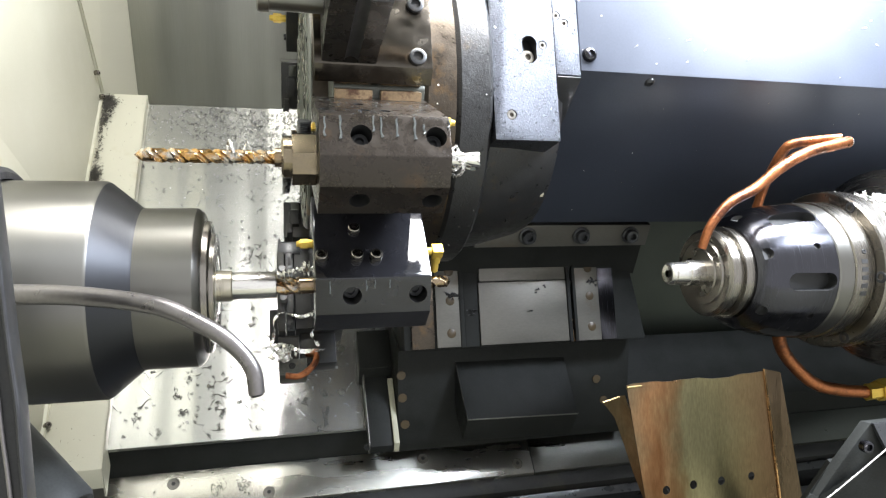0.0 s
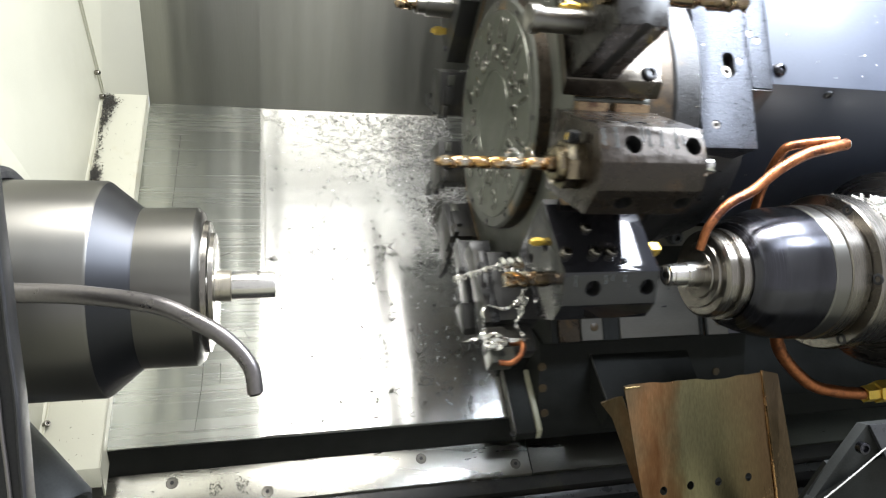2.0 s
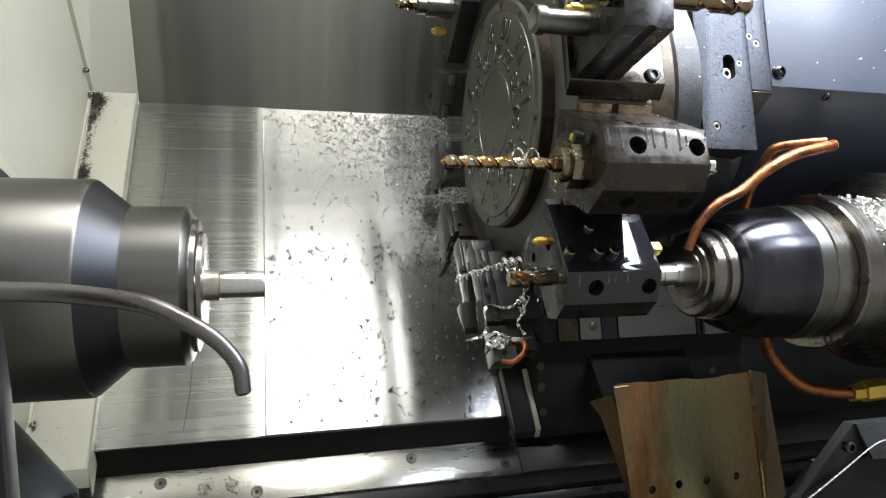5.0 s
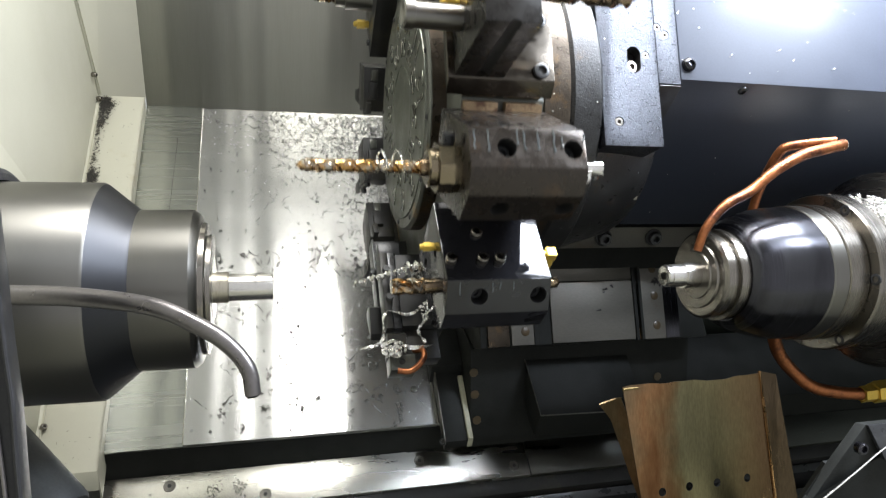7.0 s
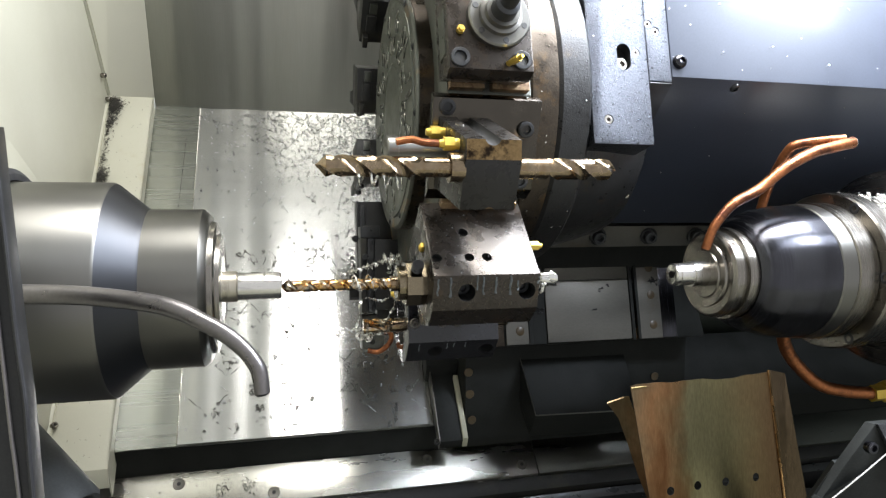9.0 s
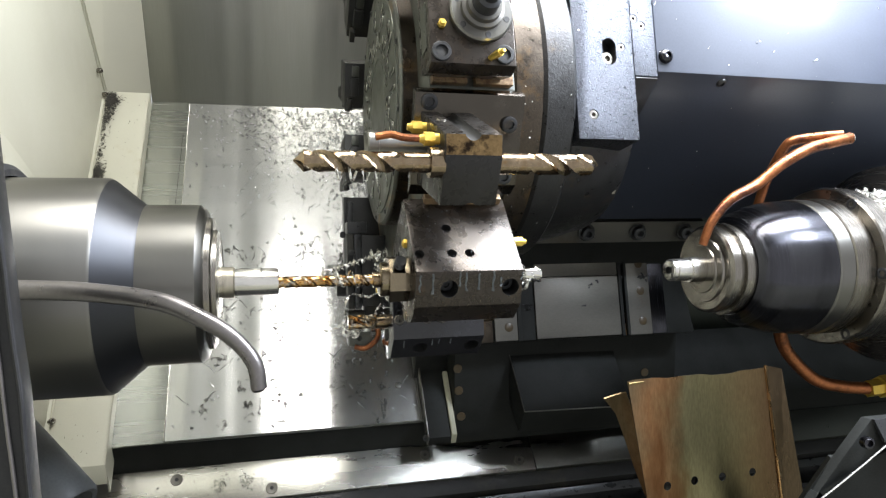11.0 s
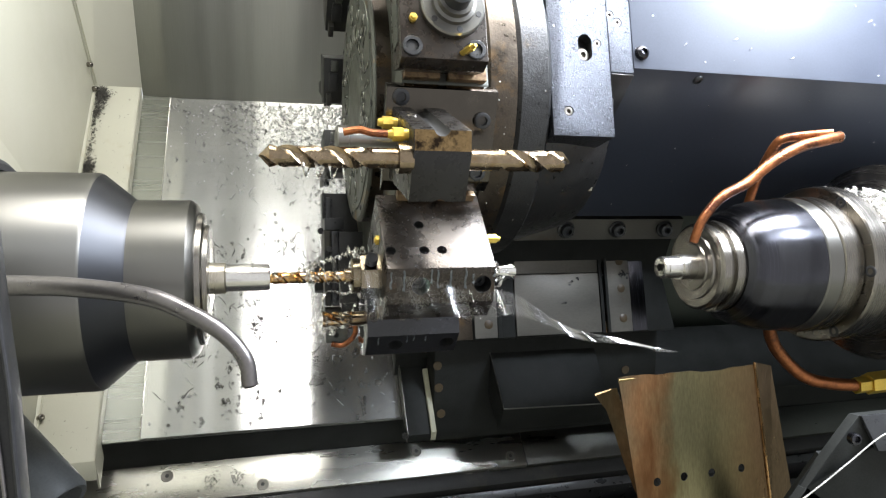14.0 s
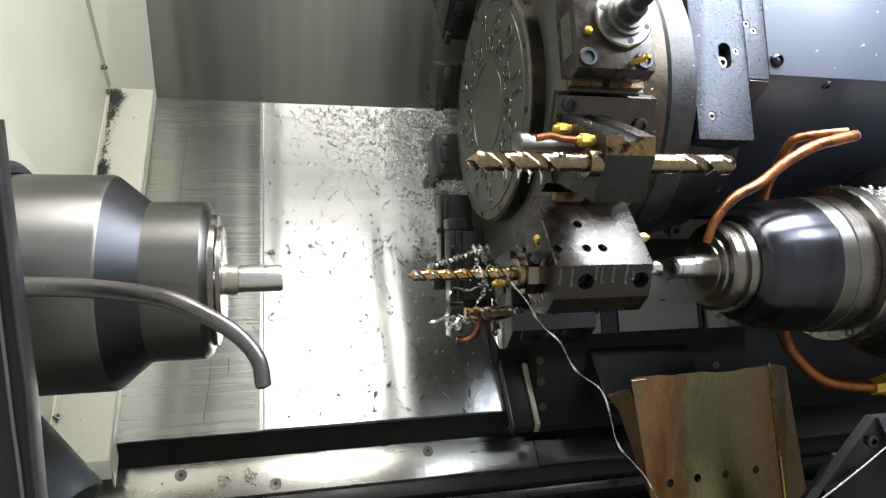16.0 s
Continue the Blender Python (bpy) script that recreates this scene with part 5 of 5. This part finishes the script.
# fourth station: live tool head
s4 = part("live_tool_head", joined(prism([(0.2045, -0.05), (0.245, -0.05), (0.245, 0.050), (0.230, 0.054), (0.2045, 0.046)], 0.2935, 0.375, 0.0015)), BROWN, tur, "dark square live tool head", station(112))
part("name_plate", box(0.2925, 0.2935, 0.216, 0.236, -0.012, 0.032, 0), PLATE, s4)
for x, z in ((0.3035, 0.040), (0.363, 0.040), (0.3035, -0.038), (0.363, -0.038)):
    part("head_screw", lathe([(0.0, 0.0092), (0.003, 0.0092), (0.0035, 0.0085), (0.0035, 0.0058), (0.0008, 0.0055), (0.0008, 0)], 22), BLACK, s4, m=along((x, 0.2448, z), (0, 1, 0)))
for x, z in ((0.3035, 0.040), (0.363, 0.040), (0.3035, -0.038), (0.363, -0.038)):
    part("screw_socket", lathe([(0.0010, 0.0052), (0.0014, 0.0052), (0.0014, 0)], 6), HOLE, s4, m=along((x, 0.2448, z), (0, 1, 0)))
part("spindle_collar", lathe([(-0.002, 0.030), (0.006, 0.030), (0.0075, 0.0285), (0.0075, 0.0205), (0.012, 0.0200), (0.0125, 0.0165), (0.018, 0.016), (0.018, 0.0)], 40), CHUCKDARK, s4, "slotted steel collar", m=along((0.3422, 0.2450, 0.0), (0, 1, 0)))
for k in range(6):
    a = radians(60 * k + 20)
    part("collar_hole", lathe([(0.0070, 0.0028), (0.0079, 0.0028), (0.0079, 0)], 12), HOLE, s4, m=along((0.3422 + 0.0245 * math.cos(a), 0.2450, 0.0245 * math.sin(a)), (0, 1, 0)))
part("live_tool", lathe([(0.016, 0.0125), (0.030, 0.0115), (0.032, 0.0080), (0.078, 0.0080), (0.079, 0)], 28), BLACK, s4, "black live tool shank", m=along((0.3422, 0.2450, 0.0), (0, 1, 0)))
fitting(s4, (0.350, 0.244, 0.043), (0.25, 1, 0.1), 0.018, 0.0034)
fitting(s4, (0.3050, 0.244, 0.014), (0, 1, 0), 0.006, 0.0040)

# worn lands on every facet of the drum
for k in range(12):
    for x0, x1 in ((0.3100, 0.345), (0.353, 0.392)):
        part("facet_land", prism([(0.194, -0.05), (0.2043, -0.0505), (0.2043, 0.0505), (0.194, 0.05)], x0, x1, 0.0008), RUSTY, tur, "rust-speckled land", station(202 + 30 * k))


def turning_holder(deg, x0=0.272, reach=0.262):
    h = part("tool_holder", joined(prism([(0.2045, -0.034), (reach - 0.02, -0.034), (reach, -0.018), (reach, 0.034), (0.2045, 0.034)], 0.2685, 0.305, 0.0012),
                                   box(0.3055, 0.378, 0.2045, 0.236, -0.036, 0.036, 0.0012)), BLACKDULL, tur, "black turning tool holder", station(deg))
    part("clamp_bar", box(x0, x0 + 0.0075, 0.192, 0.290, -0.036, -0.018, 0.0012), BLACKDULL, h)
    part("clamp_bar", box(x0 + 0.004, x0 + 0.0175, 0.198, 0.300, -0.0145, 0.0125, 0.0012), BLACKDULL, h)
    part("wedge", prism([(0.200, 0.0145), (0.272, 0.0145), (0.268, 0.030), (0.200, 0.030)], x0 + 0.007, x0 + 0.0175, 0.001), DRUM, h)
    part("insert_tip", hexa([(x0, 0.2905, -0.036), (x0 + 0.0085, 0.2905, -0.036), (x0 + 0.0085, 0.2905, -0.010), (x0, 0.2905, -0.010)],
                            [(x0 - 0.003, 0.312, -0.032), (x0 + 0.004, 0.316, -0.032), (x0 + 0.004, 0.316, -0.016), (x0 - 0.003, 0.312, -0.016)], 0.0006), BLACK, h)
    for y, z in ((0.222, -0.036), (0.262, -0.036)):
        part("clamp_screw", lathe([(-0.003, 0.0046), (0.005, 0.0046), (0.0055, 0.004), (0.0055, 0.0026), (0.001, 0.0024), (0.001, 0)], 16), BLACK, h, m=along((x0 + 0.0035, y, z), (0, 0, -1)))
    for y in (0.215, 0.245, 0.275):
        part("groove", box(x0 - 0.0004, x0 + 0.001, y, y + 0.018, -0.030, -0.026, 0), HOLE, h)
    return h


for deg in (82, 52, 352, 322, 292):
    turning_holder(deg)
far = part("tool_plate", prism([(0.2045, -0.062), (0.285, -0.040), (0.285, 0.040), (0.2045, 0.045)], 0.276, 0.306, 0.0012), BLACKDULL, tur, "black tool plate with a sleeved drill", station(22))
part("drill_sleeve", lathe([(0.222, 0.010), (0.2225, 0.0135), (0.236, 0.0135), (0.237, 0.0165), (0.277, 0.0165)], 32), CHUCKDARK, far, "steel drill sleeve", m=Matrix.Translation((0, 0.250, 0.006)))
part("short_drill", moved(drill_bit(0.036, 0.0085, 0.8), Matrix.Translation((0.188, 0.250, 0.006))), HSS, far)
fitting(far, (0.276, 0.247, -0.034), (-1, 0, 0), 0.018, 0.0068)
part("plate_screw", lathe([(0, 0.0045), (0.003, 0.0045), (0.0035, 0.004), (0.0035, 0.0026), (0.001, 0.0024), (0.001, 0)], 16), BLACK, far, m=along((0.276, 0.224, -0.050), (-1, 0, 0)))

# boring holder and the thin holder behind it: laid out on one slanting plane, u up along it
E0, EU, EN = Vector((0.254, -0.2526, -0.1981)), Vector((0, 0.8586, 0.5127)), Vector((0, -0.5127, 0.8586))


def lay(x, u, off=0.0):
    """A point of the boring holder's plane in the turret's space."""
    return Vector((x, E0.y, E0.z)) + EU * u + EN * off


def laid(x0, x1, u0, u1, off=0.0, thick=0.02, bevel=0.001):
    return prism([tuple(lay(0, u, o))[1:] for u, o in ((u0, off), (u1, off), (u1, off - thick), (u0, off - thick))], x0, x1, bevel)


low = part("boring_holder", joined(laid(0.2585, 0.3085, 0.041, 0.132, 0, 0.04), laid(0.262, 0.30, 0.006, 0.0405, -0.012, 0.022)), BLACKDULL, tur, "black boring bar holder beside the end mill")
part("clamp_plate", laid(0.2400, 0.2480, 0.038, 0.1335, 0.003, 0.028), BLACKDULL, low)
part("clamp_plate", laid(0.2490, 0.2578, 0.038, 0.1335, 0.001, 0.030), BLACK, low)
part("plate_cap", laid(0.241, 0.266, 0.1345, 0.150, -0.004, 0.03), BLACK, low)
part("foot", prism([tuple(lay(0, u, o))[1:] for u, o in ((0.036, -0.006), (0.030, 0.004), (0.008, -0.008), (0.010, -0.03))], 0.2400, 0.2610, 0.001), BLACKDULL, low)
part("boring_head", laid(0.2405, 0.2685, -0.0095, 0.0080, 0.0, 0.026), DRUM, low, "worn grey boring head")
part("head_socket", lathe([(0, 0.0034), (0.0009, 0.0034), (0.0009, 0.0022), (-0.001, 0.002), (-0.001, 0)], 14), HOLE, low, m=along(lay(0.2535, 0.0, 0.0), EN))
for x, u in ((0.2462, 0.0745), (0.2455, 0.110)):
    part("threaded_screw", joined(*[lathe([(i * 0.0013, 0.0036), (i * 0.0013 + 0.0006, 0.0043), (i * 0.0013 + 0.0013, 0.0036)], 16) for i in range(6)]), BLACK, low, m=along(lay(x, u, 0.001), EN))
for u0, u1 in ((0.088, 0.104), (0.052, 0.066), (0.118, 0.128)):
    part("slot", laid(0.2520, 0.2545, u0, u1, 0.0014, 0.002, 0), HOLE, low)
part("copper_loop", tube([lay(*q) for q in ((0.2472, -0.0105, 0.002), (0.2595, -0.0127, 0.004), (0.2706, -0.0064, 0.005), (0.2769, 0.0019, 0.005), (0.2770, 0.0106, 0.002), (0.2700, 0.0150, -0.008))], 0.0034, 12), COPPER, low, "small copper coolant loop")
thin = part("grooving_holder", joined(laid(0.2455, 0.309, 0.095, 0.186, -0.062, 0.018)), BLACKDULL, tur, "black grooving tool holder with a thin blade")
part("blade", laid(0.2425, 0.2455, 0.090, 0.186, -0.056, 0.026), BLACK, thin)
part("blade", laid(0.2475, 0.2550, 0.092, 0.180, -0.058, 0.003), BLACK, thin)
part("toe", prism([tuple(lay(0, u, o))[1:] for u, o in ((0.091, -0.056), (0.086, -0.048), (0.055, -0.054), (0.050, -0.062), (0.091, -0.078))], 0.2310, 0.2470, 0.001), BLACKDULL, thin)
part("threaded_screw", joined(*[lathe([(i * 0.0013, 0.0036), (i * 0.0013 + 0.0006, 0.0043), (i * 0.0013 + 0.0013, 0.0036)], 16) for i in range(7)]), BLACK, thin, m=along(lay(0.2400, 0.1345, -0.056), EN))

# swarf wound round the end mill
rw = random.Random(21)
M202 = station(202).inverted()
tang = [ribbon(coil(lay(0.2960, 0.112, 0.016), lay(0.2016, 0.0834, 0.02) - lay(0.2960, 0.112, 0.016), 0.0030, 0.0068, 14, rw, 9), 0.0042, 0.12, 1)]
for k in range(4):
    tang.append(ribbon(coil(lay(0.268 + 0.009 * k, 0.104, 0.012), (0.9, 0.1, 0.25), 0.0095, 0.007, 1.1, rw, 14), 0.0040, 0.03, 1))
for k in range(9):
    p = lay(rw.uniform(0.262, 0.296), rw.gauss(0.094, 0.006), rw.uniform(0.004, 0.014))
    tang.append(ribbon(coil(p, (rw.uniform(-1, 1), rw.uniform(-0.6, 0.6), rw.uniform(-1, 1)), rw.uniform(0.004, 0.008), rw.uniform(0.005, 0.009), rw.uniform(0.5, 1.1), rw, 12), rw.uniform(0.0024, 0.0040), rw.uniform(0.0, 0.10), 2))
tang.append(ribbon([lay(*q) for q in ((0.2990, 0.080, 0.004), (0.2835, 0.062, 0.006), (0.2650, 0.053, 0.004), (0.2455, 0.0575, 0.006), (0.2365, 0.0485, 0.008), (0.2360, 0.035, 0.006), (0.2300, 0.019, 0.008), (0.2080, 0.0125, 0.010))], 0.0036, 0.22, 7))
tang.append(ribbon([lay(*q) for q in ((0.2930, 0.078, 0.004), (0.2880, 0.062, 0.004), (0.2855, 0.048, 0.006), (0.2780, 0.039, 0.004), (0.2745, 0.030, 0.006), (0.2810, 0.0185, 0.004))], 0.0038, 0.55, 7))
tang.append(ribbon([lay(*q) for q in ((0.2310, 0.0165, 0.006), (0.2440, 0.0205, 0.010), (0.2530, 0.0150, 0.012), (0.2640, 0.0115, 0.010), (0.2860, 0.0140, 0.006))], 0.0046, 0.14, 8))
for k in range(8):
    p = lay(rw.uniform(0.232, 0.252), rw.gauss(0.012, 0.007), rw.uniform(0.002, 0.010))
    tang.append(ribbon(coil(p, (rw.uniform(-1, 1), rw.uniform(-0.6, 0.6), rw.uniform(-1, 1)), rw.uniform(0.004, 0.008), rw.uniform(0.003, 0.006), rw.uniform(0.6, 1.3), rw, 10), rw.uniform(0.0022, 0.0042), rw.uniform(0.0, 0.2), 2))
for k in range(6):
    p = lay(rw.uniform(0.278, 0.296), rw.uniform(0.040, 0.078), rw.uniform(0.002, 0.006))
    tang.append(ribbon(coil(p, (rw.uniform(-1, 1), rw.uniform(-0.6, 0.6), rw.uniform(-1, 1)), 0.003, 0.004, 1.4, rw, 9), 0.0022, 0.2, 2))
tg = part("swarf_tangle", moved(joined(*tang), M202), SWARF, s1, "tangle of curled steel swarf", smooth=0)
tang = []
for k in range(7):
    p = Vector((rw.uniform(0.398, 0.424), 0.2675 + rw.gauss(0, 0.004), rw.gauss(0.0, 0.004)))
    tang.append(ribbon(coil(p, (1, rw.uniform(-0.6, 0.6), rw.uniform(-1, 1)), rw.uniform(0.004, 0.008), 0.004, rw.uniform(0.7, 1.4), rw, 9), rw.uniform(0.002, 0.004), 0.2, 2))
part("swarf_wrap", joined(*tang), SWARF, s2, "bright swarf wrapped round the mill", smooth=0)
tang = [ribbon(coil((0.205, 0.270, -0.006), (0.03, 0.002, -0.002), 0.0080, 0.014, 2.4, rw, 10), 0.0018, 0.2, 1)]
part("swarf_curl", joined(*tang), SWARF, s2, smooth=0)
tang = [ribbon(coil((0.196, 0.338, 0.000), (0.035, 0.002, 0.004), 0.0060, 0.010, 3.4, rw, 10), 0.0020, 0.2, 1)]
part("swarf_curl", joined(*tang), SWARF, s3, smooth=0)

# coolant droplets and stray chips stuck to the machine
rs = random.Random(33)


def droplet(p, n, r):
    return moved(lathe([(-r * 0.2, r), (r * 0.25, r * 0.85), (r * 0.5, r * 0.4), (r * 0.55, 0)], 7), along(p, n))


for blk in (s1, s2):
    dr_ = [droplet((rs.uniform(0.287, 0.389), rs.uniform(0.205, 0.289), -0.0421), (0, 0, -1), rs.uniform(0.0002, 0.0007)) for k in range(110 if blk is s2 else 24)]
    part("droplets", joined(*dr_), MILK, blk, "fine coolant droplets")["kind"] = "stuff"
stuck = []
for k in range(40):
    a = rs.uniform(-0.014, 0.10)
    x = rs.uniform(0.53, 0.95)
    y, z = face54(a, 0.0004)
    if rs.random() < 0.6:
        stuck.append(droplet((x, y, z), N54, rs.uniform(0.0003, 0.0009)))
    else:
        q = Vector((rs.uniform(-1, 1), rs.uniform(-1, 1) * C54, rs.uniform(-1, 1) * S54)) * 0.0025
        stuck.append(ribbon([Vector((x, y, z)), Vector((x, y, z)) + q + Vector(N54) * 0.0004, Vector((x, y, z)) + q * 1.8], 0.0005, 0.3, 3))
for k in range(40):
    x, u = rs.uniform(0.54, 0.95), rs.uniform(0.0, 1.0)
    p = Vector((x, 0.0603 + u * 0.105, 1.2535 - u * 0.22)) + Vector((0, -0.0006, -0.0003))
    stuck.append(droplet(p, (0, -0.9, -0.43), rs.uniform(0.0003, 0.0008)))
for k in range(40):
    a = radians(rs.uniform(95, 215))
    r = 0.1788
    x = rs.choice((rs.uniform(0.410, 0.446), rs.uniform(0.378, 0.402)))
    stuck.append(droplet((x, TY + r * math.cos(a), TZ + r * math.sin(a)), (0, math.cos(a), math.sin(a)), rs.uniform(0.0003, 0.0010)))
part("droplets", joined(*stuck), SWARF, car, "droplets and fine chips", smooth=0)["kind"] = "stuff"

# long ribbon of swarf that is thrown out at the end of the cut and then hangs
run = spline([(0.2281, -0.0677, 1.0808), (0.2405, -0.0795, 1.0663), (0.2568, -0.0817, 1.0498), (0.2708, -0.0852, 1.0299), (0.2878, -0.0889, 1.0113), (0.3079, -0.0949, 0.9901), (0.3285, -0.1013, 0.9684), (0.3466, -0.1131, 0.9359), (0.3624, -0.1234, 0.9049), (0.3871, -0.1361, 0.8741), (0.4095, -0.1444, 0.8502)], 7)
run = [p + Vector((0.62, -0.15, 0.77)) * 0.0032 * math.sin(k * 0.33) * min(1.0, k / 12) for k, p in enumerate(run)]
hang = part("swarf_ribbon", ribbon(run, 0.0020, 0.10, 3), SWARF, smooth=0)
tagged(hang, "long thin wavy ribbon of steel swarf hanging from the drill", "swarf")


# turret parts scaled about their axis; spindles and pipes drawn in towards the eye
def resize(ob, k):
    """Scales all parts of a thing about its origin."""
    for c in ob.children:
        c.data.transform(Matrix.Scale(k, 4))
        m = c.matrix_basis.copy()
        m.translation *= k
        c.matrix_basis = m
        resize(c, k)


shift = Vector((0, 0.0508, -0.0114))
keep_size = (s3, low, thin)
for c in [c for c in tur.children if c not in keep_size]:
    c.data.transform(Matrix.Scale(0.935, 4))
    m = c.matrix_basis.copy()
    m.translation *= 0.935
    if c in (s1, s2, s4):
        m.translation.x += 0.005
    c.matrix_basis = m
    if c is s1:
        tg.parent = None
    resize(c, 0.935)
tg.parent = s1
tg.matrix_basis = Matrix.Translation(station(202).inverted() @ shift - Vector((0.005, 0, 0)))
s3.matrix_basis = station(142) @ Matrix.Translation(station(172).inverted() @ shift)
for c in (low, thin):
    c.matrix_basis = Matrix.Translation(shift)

# scaled about the camera's place: the view stays and the drill lines up
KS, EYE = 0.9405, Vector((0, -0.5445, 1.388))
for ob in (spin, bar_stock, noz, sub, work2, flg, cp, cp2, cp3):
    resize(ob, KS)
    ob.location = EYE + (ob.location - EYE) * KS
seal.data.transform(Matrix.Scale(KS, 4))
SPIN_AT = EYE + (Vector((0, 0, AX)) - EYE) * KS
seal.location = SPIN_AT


def motions():
    slide = [(t, pose(s, 0, 0)) for t, s in SLIDE]
    for ob in (car, main_leaf, chips_main, chips_tangle):
        walk(ob, slide)
    walk(mid_leaf, [(t, pose(0.84 * s, 0, 0)) for t, s in SLIDE])
    turn = [(0.0, 0), (6.9, 0), (7.0, 1), (7.1, 10), (7.2, 28), (7.3, 30), (16.0, 30)]

    def between(rows, t):
        for (a, u), (b, v) in zip(rows, rows[1:]):
            if a <= t <= b:
                return u + (v - u) * (t - a) / (b - a)
        return rows[-1][1]

    times = sorted({t for t, _ in SLIDE} | {t for t, _ in turn})
    walk(tur, [(t, pose(between(SLIDE, t), TY, TZ, between(turn, t))) for t in times])
    # the ribbon comes out of the bored bar, is flung round and hangs from the drill
    end = Vector((0.2281, -0.0677, 1.0808))

    def about(p, s, *turns):
        return Matrix.Translation(Vector(p)) @ Matrix.Translation((s, 0, 0)) @ pose(0, 0, 0, *turns) @ Matrix.Translation(-end)

    inside = about((-0.33, 0.0, AX), 0, 0, -38, 28)
    out_ = [(0.0, inside), (13.3, inside), (13.45, about((-0.05, 0.0, AX + 0.005), 0, -60, -42, 25)), (13.6, about(end, -0.168, 0, -72, 24)), (13.8, about(end, -0.169, 0, -72, 22)), (13.9, about(end, -0.170, 0, -68, 4)),
            (14.0, about(end, -0.170, 0, -46, 0)), (14.1, about(end, -0.170, 0, 3, 0)), (14.2, about(end, -0.170, 0, 0, 0))]
    walk(hang, out_ + [(t, about(end, s)) for t, s in SLIDE if t > 14.2])
    # the main spindle turns all the time; the second one starts at 1.5 s
    steps = int(16.0 * FPS)
    for ob in (spin, bar_stock):
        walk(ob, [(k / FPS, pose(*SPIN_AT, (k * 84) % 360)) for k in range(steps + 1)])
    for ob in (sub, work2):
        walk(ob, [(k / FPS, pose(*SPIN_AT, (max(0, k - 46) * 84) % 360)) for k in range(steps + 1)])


motions()
